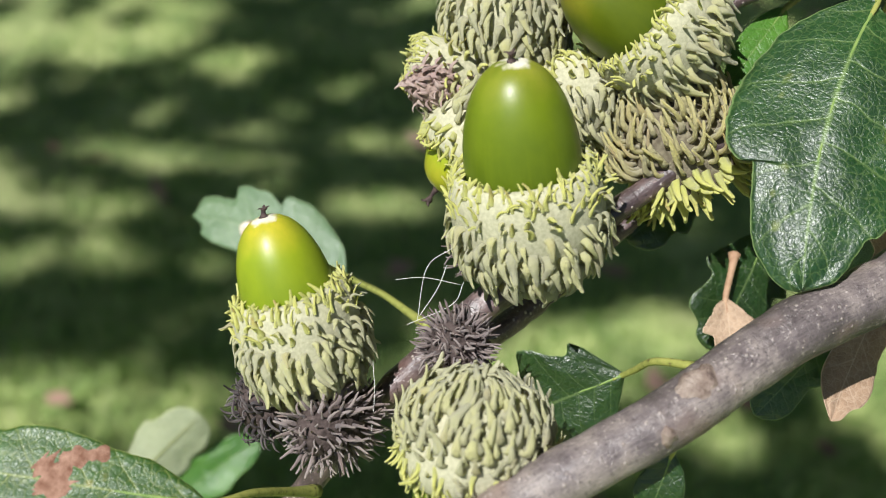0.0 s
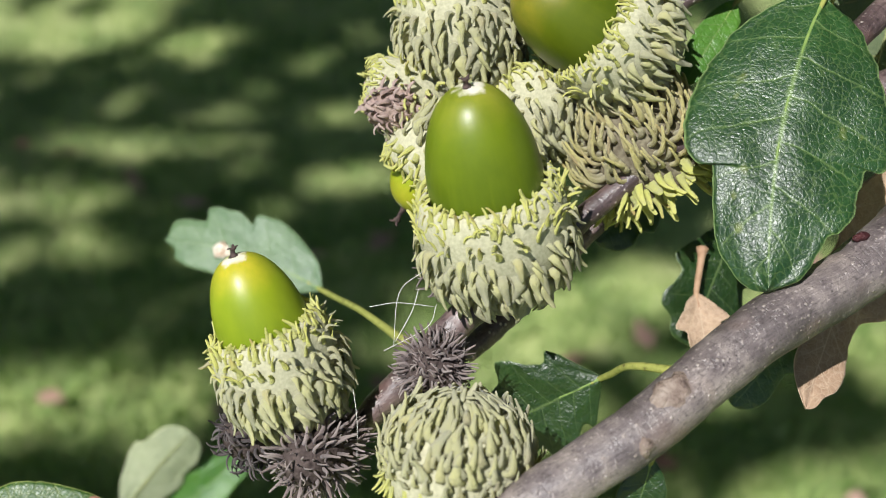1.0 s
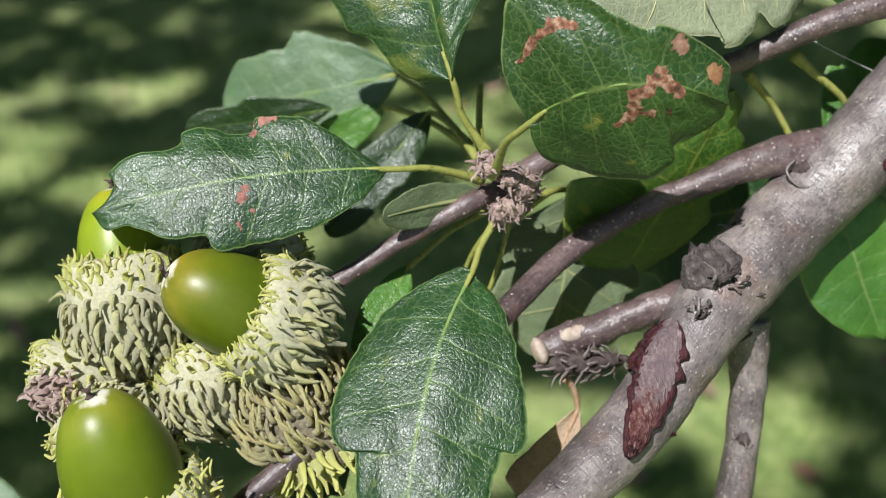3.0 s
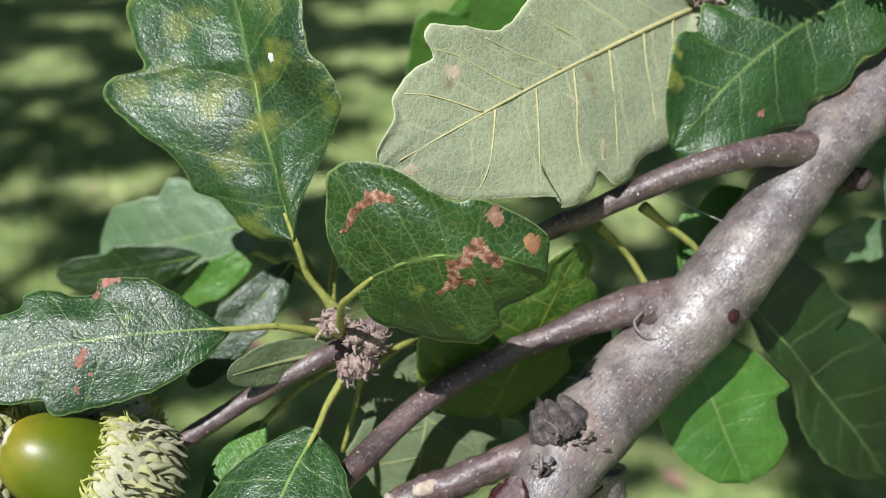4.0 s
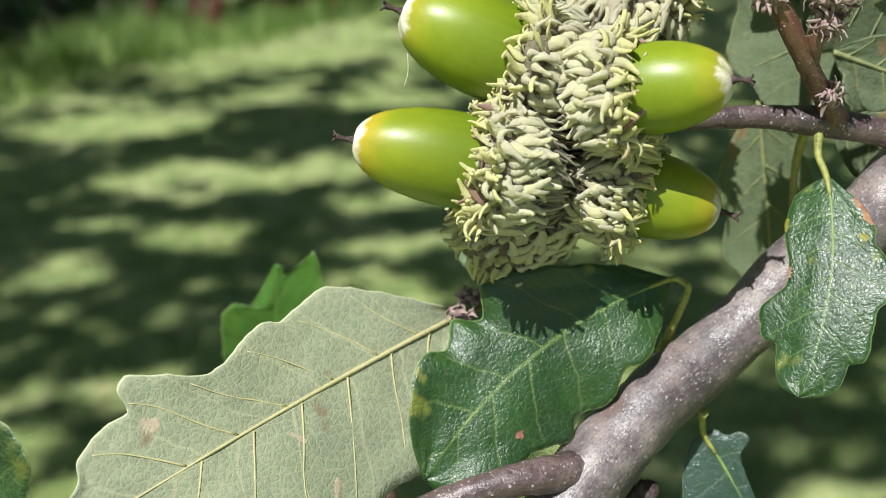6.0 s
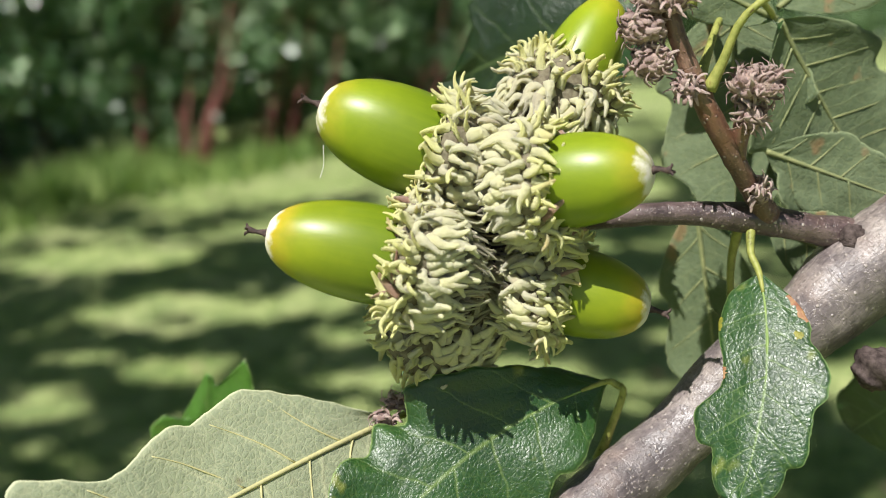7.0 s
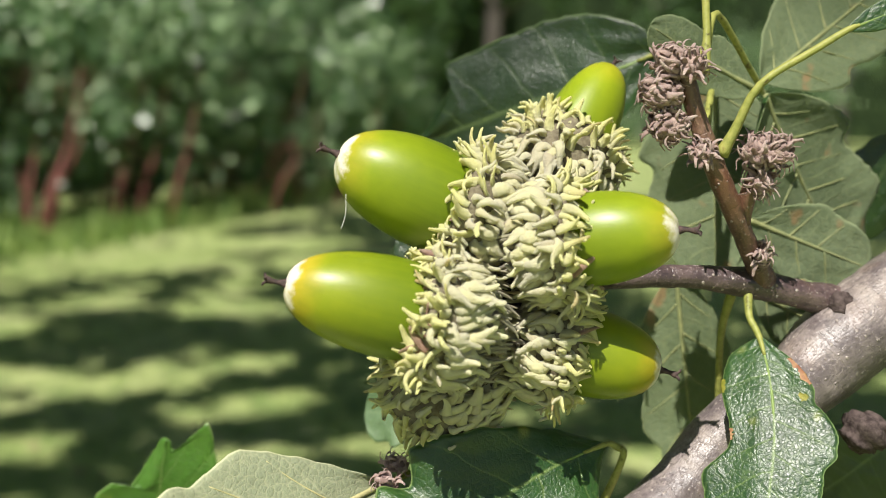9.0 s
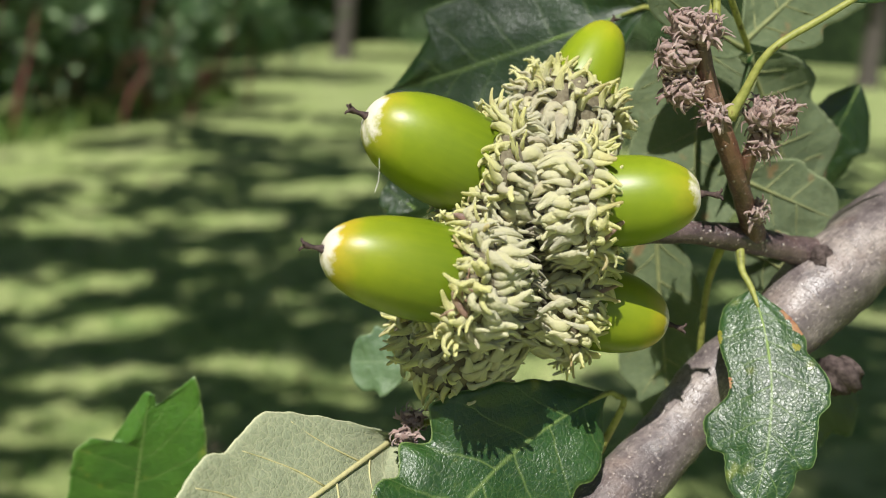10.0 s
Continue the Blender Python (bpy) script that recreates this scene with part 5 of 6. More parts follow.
tube_pts = [(*p, .0003) for p in ((0.1805, 0.2308, 1.2742), (0.1776, 0.2283, 1.2727), (0.1793, 0.2254, 1.2705), (0.1828, 0.2247, 1.2702), (0.1848, 0.2263, 1.2726), (0.1839, 0.2295, 1.2741))]
part("bark_strip", tube(bmesh.new(), tube_pts, 5, 7, 0.2, 500), BARK, bough, "curled grey strip of peeling bark")

# ---- lower acorns ----
acorn((0.0300, 0.1793, 1.2063), (0.0199, 0.1859, 1.2531), .0160, .55, .0122, "large green acorn in a shaggy grey cup on the twig", count=377, length=.0064, nut_mat=NUT, seed=1, style=.5, fangs=True)
acorn((-0.0147, 0.1626, 1.1844), (-0.0273, 0.1756, 1.2201), .0130, .60, .0100, "yellow-green acorn in a tall shaggy cup at the twig's end", count=362, length=.0062, nut_mat=NUT_YELLOW, seed=2, style=.45, fangs=True)
acorn((0.0177, 0.1478, 1.2032), (0.0151, 0.1312, 1.1690), .0146, .51, .0108, "green acorn hanging downwards in a felted cup", count=392, length=.0062, seed=3, fangs=True)
acorn((0.0642, 0.2170, 1.2395), (0.0332, 0.2156, 1.2606), .0148, .52, .0117, "green acorn with its tip turned outwards, in a shaggy cup", count=348, length=.0062, nut_mat=NUT_OLIVE, seed=4, style=.5, fangs=True)
acorn((0.0235, 0.2221, 1.2306), (0.0194, 0.2449, 1.2660), .0142, .62, .0105, "yellow-green acorn standing upright behind a leaf", count=362, length=.0064, nut_mat=NUT_YELLOW, seed=5, style=.5, fangs=True)
acorn((0.0560, 0.2158, 1.2347), (0.0716, 0.2003, 1.2054), .0130, .72, .0085, "shaggy cup with long drooping scales and no nut showing", nut=False, count=435, length=.0078, flow="shaggy", core=CUP_SHADE, seed=6)
acorn((0.0235, 0.2125, 1.2275), (0.0082, 0.2029, 1.2104), .0125, .70, .0088, "acorn half hidden behind the large one", count=218, length=.0068, nut_mat=NUT_YELLOW, seed=7)
acorn((0.0449, 0.2290, 1.2460), (0.0605, 0.2436, 1.2523), .0135, .80, .0085, "pale shaggy cup behind the others", nut=False, count=218, length=.0066, seed=8)
acorn((0.0438, 0.2126, 1.2198), (0.0354, 0.2269, 1.2350), .0125, .85, .0085, "shaggy cup wedged between the other cups", nut=False, count=246, length=.0066, seed=9)
old_cup((-0.0092, 0.1604, 1.1804), (-0.0156, 0.1458, 1.1873), .0075, "dead brown cup with radiating bristles", SC_OLD, 11, 290, .0047)
old_cup((-0.0235, 0.1679, 1.1733), (-0.0322, 0.1647, 1.1795), .0072, "blackened dead cup with curled bristles", SC_BLACK, 12, 170, .0046)
old_cup((0.0139, 0.1630, 1.1986), (0.0109, 0.1598, 1.2040), .0066, "dark brown dead cup covered in curly bristles", SC_OLD, 13, 260, .0036)
old_cup((0.0176, 0.1826, 1.2119), (0.0160, 0.1755, 1.2082), .0046, "small withered brown cup under the large acorn", SC_OLD, 14, 60, .0040)
withered_bud((0.0145, 0.2186, 1.2271), (0.0005, 0.2119, 1.2332), .0058, "withered pinkish-brown acorn bud with a pale fringe", 15, 150, .0036)
acorn((0.0194, 0.2193, 1.2296), (-0.0018, 0.2202, 1.2339), .0072, .9, .005, "stunted cup with a greenish fringe round a withered bud", nut=False, count=116, length=.0046, flow="hook", sets=(SC_RIM, SC_RIM), seed=16)

# ---- leaf rosette on the middle twig ----
for k, (p, r) in enumerate(((((0.1073, 0.2313, 1.2744), (0.1037, 0.2307, 1.2774)), .0030), (((0.1128, 0.2315, 1.2715), (0.1164, 0.2270, 1.2704)), .0032), (((0.1120, 0.2313, 1.2679), (0.1123, 0.2268, 1.2640)), .0030), (((0.1100, 0.2314, 1.2656), (0.1085, 0.2286, 1.2615)), .0026), (((0.1109, 0.2295, 1.2716), (0.1104, 0.2287, 1.2759)), .0028))):
    withered_bud(*p, r * 1.1, "dry pinkish-brown flower bud on the twig", 20 + k, 40, .0028)

# ---- upper acorn cluster ----
acorn((0.2180, 0.2580, 1.3750), (0.1787, 0.2612, 1.3844), .0126, .36, .0103, "green acorn with a yellow whitened tip in a felted cup", count=371, length=.0062, flow="combed", nut_mat=NUT_GOLD, seed=31)
acorn((0.2263, 0.2693, 1.3936), (0.1911, 0.2726, 1.4091), .0136, .35, .0112, "large green acorn in a pale shaggy cup", count=382, length=.0062, flow="combed", nut_mat=NUT_FUZZ, seed=32)
acorn((0.2280, 0.2609, 1.3912), (0.2540, 0.2430, 1.3966), .0123, .38, .0096, "green acorn with a white tip in a pale cup", count=371, length=.0062, flow="combed", nut_mat=NUT_FUZZ, seed=33)
acorn((0.2302, 0.2690, 1.3707), (0.2591, 0.2568, 1.3645), .0126, .43, .0097, "yellow-green acorn in a shaggy cup", count=348, length=.0062, flow="combed", nut_mat=NUT_GOLD, seed=34)
acorn((0.2390, 0.2859, 1.3924), (0.2619, 0.2940, 1.4298), .0128, .56, .0090, "bright green acorn pointing up from the cluster", count=348, length=.0062, flow="combed", nut_mat=NUT_YELLOW, seed=35, style=.5)
acorn((0.2258, 0.2726, 1.3691), (0.2070, 0.2857, 1.3444), .0128, .72, .0085, "shaggy cup turned away with a bright yellow fringe", nut=False, count=382, length=.0062, flow="combed", seed=36)
# black filler put in where the gap between the cups lies in shade
old_cup((0.2291, 0.2712, 1.3806), (0.2249, 0.2677, 1.3819), .0062, "black filler put in for the shaded gap between the cups", SC_BLACK, 37, 80, .0056)

# ---- withered flowers on the shoot ----
for k, (p, r, n) in enumerate(((((0.2632, 0.2602, 1.4277), (0.2562, 0.2601, 1.4316)), .0034, 30), (((0.2618, 0.2594, 1.4224), (0.2528, 0.2600, 1.4239)), .0032, 34), (((0.2632, 0.2590, 1.4177), (0.2554, 0.2591, 1.4155)), .0032, 34), (((0.2628, 0.2578, 1.4265), (0.2620, 0.2562, 1.4317)), .0026, 22), (((0.2665, 0.2579, 1.4095), (0.2655, 0.2556, 1.4131)), .0022, 20), (((0.2797, 0.2549, 1.4086), (0.2775, 0.2553, 1.4145)), .0034, 34), (((0.2787, 0.2545, 1.4104), (0.2837, 0.2522, 1.4136)), .0030, 34), (((0.2790, 0.2566, 1.4060), (0.2805, 0.2539, 1.4044)), .0026, 24), (((0.2837, 0.2615, 1.3861), (0.2852, 0.2599, 1.3901)), .0014, 12), (((0.2083, 0.2754, 1.3404), (0.2041, 0.2762, 1.3412)), .0014, 2), (((0.2049, 0.2705, 1.3378), (0.2006, 0.2718, 1.3396)), .0013, 2))):
    withered_bud(*p, r * 1.1, "withered pinkish-brown flower cluster on the shoot", 40 + k, n + 34, .0034)
withered_bud((0.1391, 0.2129, 1.2307), (0.1179, 0.2130, 1.2305), .0030, "dry dark bud cluster on a dead spur", 52, 46, .0046, SC_OLD, OLD_CORE)
withered_bud((0.1722, 0.2234, 1.2590), (0.1641, 0.2240, 1.2602), .0024, "dry grey bud beside the bough", 53, 20, .0036, SC_OLD, OLD_CORE)
withered_bud((0.1678, 0.2057, 1.2144), (0.1688, 0.1999, 1.2109), .0020, "small dry bud on the hanging side branch", 54, 18, .0026, SC_OLD, OLD_CORE)
# gnarled dark bark where the dead stub forks off, with peeling shreds
patch("branch_collar", (0.1500, 0.2120, 1.2520), (0.1640, 0.2150, 1.2575), .0066, 0, "gnarled dark bark at the fork", BARK_DARK, "knot", 12.0, 0.5)
patch("branch_collar", (0.1545, 0.2075, 1.2470), (0.1640, 0.2090, 1.2450), .0040, 0, "knobbly bark ridge at the fork", BARK_DARK, "knot", 13.0, 0.6)
rng = random.Random(77)
for k in range(34):
    q = rng.uniform(0, 1)
    a = Vector((0.1475, 0.2030, 1.2540)).lerp(Vector((0.1660, 0.2080, 1.2500)), q) + Vector((rng.uniform(-.002, .002), rng.uniform(-.001, .001), rng.uniform(-.009, .008)))
    d = Vector((rng.uniform(-1, 1), rng.uniform(-0.3, 0.1), rng.uniform(-1, 1))).normalized() * rng.uniform(.002, .006)
    e = Vector((rng.uniform(-1, 1), rng.uniform(-0.6, 0.0), rng.uniform(-1, 1))).normalized() * .0014
    part("bark_shred", tube(bmesh.new(), [(*a, .0005), (*(a + d * 0.5 + e), .0004), (*(a + d), .00012)], 5, 6, 0.4, 900), (BARK, BARK_DARK, OLD_CORE)[k % 3], bough)

# ---- leaves ----
leaf((0.1006, 0.2158, 1.2571), (0.0798, 0.1619, 1.2195), (0.1115, 0.1809, 1.2379), "glossy dark green oak leaf with shallow lobes hanging over the bough", bow=.05, fold=-.10, ripple=.04, attach=(0.1101, 0.2329, 1.2629), stalk=(0.1037, 0.2240, 1.2583), seed=1, ribs=0, side=-0.057, margin=(((0, .06), (.17, .21), (.42, .28), (.56, .28), (.64, .26), (.67, .22), (.67, .18), (.88, .15), (.96, .1), (1, .05)), ((.07, .1), (.15, .17), (.3, .26), (.5, .33), (.57, .31), (.58, .26), (.72, .24), (.79, .2), (.81, .17), (.94, .1))))
leaf_b = leaf((0.0826, 0.2305, 1.2761), (0.0173, 0.2279, 1.2695), (0.0514, 0.2177, 1.2631), "dark green oak leaf with small red spots lying over an acorn", bow=.05, fold=-.08, ripple=.09, attach=(0.1061, 0.2390, 1.2677), stalk=(0.0928, 0.2338, 1.2741), seed=2, side=-0.025, margin=(((.23, .18), (.29, .21), (.36, .22), (.42, .22), (.44, .18), (.51, .18), (.6, .22), (.67, .21), (.68, .17), (.73, .15), (.85, .16), (.93, .12), (.91, .09), (.94, .04)), ((.12, .12), (.29, .2), (.57, .23), (.62, .21), (.64, .17), (.76, .16), (.88, .08), (.96, .07))))
leaf_w = leaf((0.0980, 0.2378, 1.2939), (0.0845, 0.2717, 1.3537), (0.0613, 0.2680, 1.3096), "glossy oak leaf with yellow blotches and a white speck", top=LEAF_BLOTCH, bow=.03, fold=.24, ripple=.07, attach=(0.1065, 0.2364, 1.2761), stalk=(0.1004, 0.2376, 1.2852), seed=3, side=0.026, margin=(((.15, .09), (.34, .28), (.4, .32), (.49, .31), (.57, .27), (.73, .28), (.82, .25), (.9, .2), (.9, .13)), ((.03, .13), (.09, .2), (.2, .24), (.25, .3), (.36, .32), (.62, .51), (.68, .47), (.68, .38), (.7, .36), (.86, .41), (.93, .39), (.98, .29), (.97, .15), (1, .09))))
leaf_s = leaf((0.1099, 0.2120, 1.2959), (0.1466, 0.2006, 1.3045), (0.1225, 0.2071, 1.3255), "broad dark green leaf with brown mined scars", top=LEAF_SCAR, bow=.06, fold=-.16, ripple=.06, attach=(0.1070, 0.2304, 1.2735), stalk=(0.1070, 0.2203, 1.2872), seed=4, ribs=0, side=0.219, margin=(((0, .09), (.05, .28), (.21, .5), (.38, .6), (.57, .61), (.69, .51), (.72, .46), (.72, .39), (.85, .29), (.97, .13)), ((-.06, .15), (-.1, .32), (-.07, .51), (0, .66), (.32, .48), (.6, .27), (.73, .28), (1.01, .18))))
leaf_p = leaf((0.2041, 0.2817, 1.3341), (0.1159, 0.2268, 1.3156), (0.1504, 0.2623, 1.3422), "large oak leaf turned over to show its pale underside", show="under", under=LEAF_UNDER_SUNLIT, bow=-.03, fold=.06, ripple=.07, attach=(0.2241, 0.2896, 1.3338), seed=5, ribs=6, rib=RIB_TAN, side=0.012, margin=(((.18, .19), (.27, .26), (.38, .26), (.44, .28), (.5, .28), (.53, .23), (.57, .26), (.67, .26), (.67, .23), (.87, .13)), ((.23, .17), (.3, .19), (.41, .17), (.47, .18), (.61, .14), (.74, .21), (.78, .2), (.78, .15), (.83, .15), (.9, .12), (.92, .08), (.99, .04))))
leaf_m = leaf((0.2548, 0.2690, 1.3448), (0.1902, 0.2502, 1.3079), (0.2331, 0.2519, 1.3111), "dark green wavy oak leaf with pointed lobes", top=LEAF_MID, bow=.03, fold=.05, ripple=.16, attach=(0.2532, 0.2734, 1.3236), stalk=(0.2568, 0.2672, 1.3419), seed=6, side=-0.089, margin=(((.12, .1), (.48, .26), (.53, .24), (.57, .18), (.64, .24), (.71, .19), (.77, .23), (.82, .23), (.92, .16), (.97, .09)), ((.19, .16), (.27, .2), (.33, .19), (.39, .24), (.44, .25), (.52, .23), (.58, .27), (.7, .21), (.79, .2), (.9, .13), (.98, .07))))
leaf((0.1556, 0.3585, 1.2745), (0.1595, 0.3437, 1.3277), (0.1407, 0.3588, 1.3045), "bright green lobed leaf behind the pale one", top=LEAF_BRIGHT, bow=.03, fold=.1, attach=(0.1800, 0.3300, 1.2760), seed=7, side=0.001, margin=(((.12, .21), (.45, .33), (.76, .32), (1.12, .21), (1.11, .17), (.95, .05), (1, .02)), ((-.05, .14), (.07, .29), (.22, .34), (.58, .32), (.65, .29), (.7, .24), (.68, .19), (.72, .14), (.97, .04))))
leaf_z = leaf((-0.0139, 0.2367, 1.1552), (-0.0615, 0.2586, 1.1574), (-0.0418, 0.2396, 1.1483), "pale grey-green leaf behind an acorn", top=LEAF_PALE, bow=.03, fold=.06, attach=(0.0085, 0.1901, 1.1795), seed=8, side=-0.054, margin=(((.05, .09), (.1, .14), (.32, .24), (.49, .24), (.51, .18), (.59, .22), (.79, .22), (.8, .14), (.98, .13)), ((.29, .18), (.34, .23), (.63, .15), (.78, .14), (.89, .1), (.92, .05))))
leaf_k = leaf((-0.0329, 0.1314, 1.1838), (-0.1004, 0.1383, 1.1864), (-0.0646, 0.1424, 1.1908), "green leaf with brown dead patches and a yellow edge", top=LEAF_SICK, lobes=2.0, depth=.10, bow=.04, fold=-.1, widest=.5, attach=(-0.0146, 0.1533, 1.1627), stalk=(-0.0258, 0.1400, 1.1775), seed=9)
leaf((-0.0863, 0.2349, 1.0585), (-0.0617, 0.2472, 1.0836), (-0.0665, 0.2382, 1.0642), "pale curled leaf low behind the acorns", top=LEAF_PALE, under=LEAF_UNDER_SUNLIT, show="under", lobes=2.0, depth=.08, bow=.1, fold=.3, widest=.5, attach=(-0.0879, 0.2239, 1.0449), seed=10)
leaf((-0.0740, 0.2384, 1.0480), (-0.0442, 0.2525, 1.0678), (-0.0537, 0.2414, 1.0534), "bright green narrow leaf low behind the acorns", top=LEAF_BRIGHT, lobes=2.0, depth=.08, bow=.05, fold=.2, widest=.5, attach=(-0.0872, 0.2269, 1.0407), seed=11)
leaf((0.0527, 0.1740, 1.1827), (0.0287, 0.1736, 1.1674), (0.0452, 0.1674, 1.1638), "dark green leaf on a thin stalk beside the bough", top=LEAF_SHADED, lobes=2.2, depth=.16, bow=.03, fold=.06, widest=.55, attach=(0.0682, 0.1534, 1.2046), stalk=(0.0561, 0.1656, 1.1951), seed=12, phase=.5)
leaf((0.0891, 0.2372, 1.2451), (0.0739, 0.2185, 1.2335), (0.0857, 0.2263, 1.2380), "small bright green leaf behind the large leaf", top=LEAF_BRIGHT, lobes=1.5, depth=.05, bow=.03, fold=.1, widest=.5, attach=(0.1080, 0.2442, 1.2557), seed=13)
leaf((0.0910, 0.2122, 1.1977), (0.0767, 0.1889, 1.1777), (0.0948, 0.2002, 1.1836), "dark leaf with a withered tip hanging behind the bough", top=LEAF_SHADED, lobes=2.5, depth=.16, bow=.03, fold=.05, widest=.55, attach=(0.0961, 0.2189, 1.2031), seed=14)
leaf((0.0716, 0.2159, 1.2081), (0.0547, 0.2040, 1.1982), (0.0677, 0.2057, 1.1985), "dark leaf hidden behind the acorns", top=LEAF_SHADED, lobes=2.0, depth=.14, bow=.03, fold=.05, widest=.5, attach=(0.0796, 0.2188, 1.2125), seed=15)
leaf((0.1283, 0.2113, 1.2180), (0.0971, 0.1634, 1.1819), (0.1213, 0.1844, 1.1957), "dry brown leaf hanging below the bough", top=LEAF_DRY, under=LEAF_DRY, rib=RIB_DRY, lobes=3.2, depth=.24, bow=-.05, fold=.25, ripple=.16, widest=.45, blunt=.6, attach=(0.1246, 0.2131, 1.2261), seed=16)
leaf((0.0781, 0.1939, 1.1901), (0.0791, 0.1817, 1.1816), (0.0844, 0.1874, 1.1860), "small withered brown leaf behind the bough", top=LEAF_DRY, under=LEAF_DRY, rib=RIB_DRY, lobes=2.0, depth=.2, bow=.05, fold=.3, ripple=.15, widest=.5, attach=(0.0808, 0.2029, 1.1964), seed=46)
leaf((0.1032, 0.1876, 1.1874), (0.0852, 0.1740, 1.1719), (0.0994, 0.1790, 1.1761), "glossy green leaf behind the bough", top=LEAF_TOP, lobes=2.0, depth=.12, bow=.03, fold=.08, widest=.55, attach=(0.1026, 0.1798, 1.2052), seed=17)
leaf((0.0554, 0.1404, 1.1951), (0.0517, 0.1342, 1.1803), (0.0581, 0.1363, 1.1867), "small dark leaf under the bough", top=LEAF_SHADED, lobes=1.8, depth=.08, bow=.03, fold=.1, widest=.5, attach=(0.0547, 0.1410, 1.1991), seed=18)
leaf((0.1342, 0.2502, 1.2569), (0.1250, 0.2308, 1.2173), (0.1490, 0.2382, 1.2367), "olive leaf underside behind the twig", show="under", under=LEAF_UNDER, lobes=2.4, depth=.12, bow=-.03, fold=.05, widest=.52, attach=(0.1144, 0.2307, 1.2636), stalk=(0.1239, 0.2391, 1.2635), seed=19, ribs=4)
leaf((0.1948, 0.2518, 1.2506), (0.1433, 0.2488, 1.2428), (0.1671, 0.2393, 1.2306), "dark green lobed leaf in the shade behind the twig", top=LEAF_TOP, lobes=2.5, depth=.15, bow=.03, fold=.05, widest=.55, attach=(0.1943, 0.2429, 1.2606), seed=20)
leaf((0.143, 0.24, 1.234), (0.167, 0.242, 1.288), (0.135, 0.238, 1.262), "shaded leaf below the twig, lit veins put into its colour", top=LEAF_LIT, bow=.03, fold=.05, attach=(0.148, 0.243, 1.217), seed=21, side=0.0, margin=(((.1, .1), (.24, .2), (.42, .27), (.52, .2), (.62, .26), (.8, .2), (.86, .12), (.95, .1)), ((.04, .16), (.14, .36), (.3, .46), (.42, .5), (.5, .34), (.64, .3), (.74, .12), (.86, .13), (.96, .06))))
leaf((0.2131, 0.2483, 1.2675), (0.2735, 0.2488, 1.1964), (0.2605, 0.2615, 1.2467), "large dark green leaf under the bough", top=LEAF_SHADED, bow=.04, fold=.05, attach=(0.2069, 0.2462, 1.2800), seed=22, ribs=0, side=0.001, margin=(((.21, .07), (.37, .06), (.49, .12), (.68, .14), (.87, .08)), ((-.01, .12), (.09, .22), (.39, .26), (.41, .26), (.4, .23), (.51, .27), (.68, .28), (.84, .27), (.84, .24), (1.06, .24), (1.12, .14))))
leaf((0.1984, 0.2374, 1.2571), (0.2130, 0.2226, 1.2235), (0.2256, 0.2339, 1.2471), "leaf hanging below the bough, sunlight put into its green", top=LEAF_BRIGHT, bow=.04, fold=.08, attach=(0.2098, 0.2389, 1.2711), seed=23, side=-0.020, margin=(((.04, .2), (.27, .37), (.6, .35), (.87, .19)), ((-.03, .2), (.23, .42), (.51, .54), (.52, .43), (.65, .38), (.85, .36), (.99, .18))))
leaf((0.2601, 0.2613, 1.3066), (0.2824, 0.2393, 1.2593), (0.2782, 0.2481, 1.2872), "glossy lobed leaf under the bough, bluish sheen in its colour", top=LEAF_SKY_SHEEN, bow=.03, fold=.08, attach=(0.2582, 0.2578, 1.3141), seed=24, side=0.028, margin=(((.03, .08), (.17, .2), (.38, .27), (.4, .21), (.46, .21), (.57, .28), (.63, .24), (.66, .17), (.91, .1)), ((.01, .05), (.05, .08), (.06, .14), (.11, .15), (.16, .08), (.45, .04), (.69, .11), (.8, .12), (.92, .08))))
leaf((0.2702, 0.2682, 1.2718), (0.2470, 0.2680, 1.2682), (0.2589, 0.2656, 1.2641), "small pale leaf deep under the bough", top=LEAF_PALE, lobes=2.0, depth=.1, widest=.5, attach=(0.2772, 0.2650, 1.2799), seed=25)
leaf((0.1980, 0.2498, 1.2702), (0.2181, 0.2616, 1.2899), (0.1972, 0.2583, 1.2821), "green leaf on a yellow stalk behind the bough", top=LEAF_BRIGHT, lobes=2.0, depth=.12, bow=.03, fold=.1, widest=.5, attach=(0.1844, 0.2503, 1.2928), stalk=(0.2000, 0.2478, 1.2804), seed=26)
leaf((0.1075, 0.2370, 1.2642), (0.0811, 0.2269, 1.2656), (0.0920, 0.2298, 1.2599), "narrow pale young leaf on the twig", top=LEAF_PALE, show="under", lobes=1.2, depth=.04, bow=.05, fold=.1, widest=.5, attach=(0.1101, 0.2392, 1.2651), seed=27)
leaf((0.0928, 0.2989, 1.2685), (0.0418, 0.3118, 1.2519), (0.0676, 0.2977, 1.2453), "dim grey-green leaf in the shade behind", top=LEAF_PALE, lobes=2.2, depth=.12, widest=.5, attach=(0.1064, 0.2607, 1.2656), seed=28)
leaf((0.0881, 0.2911, 1.2625), (0.0636, 0.2930, 1.2457), (0.0779, 0.2898, 1.2494), "bright yellow-green leaf edge behind", top=LEAF_BRIGHT, lobes=1.6, depth=.08, widest=.5, attach=(0.1064, 0.2607, 1.2656), seed=29)
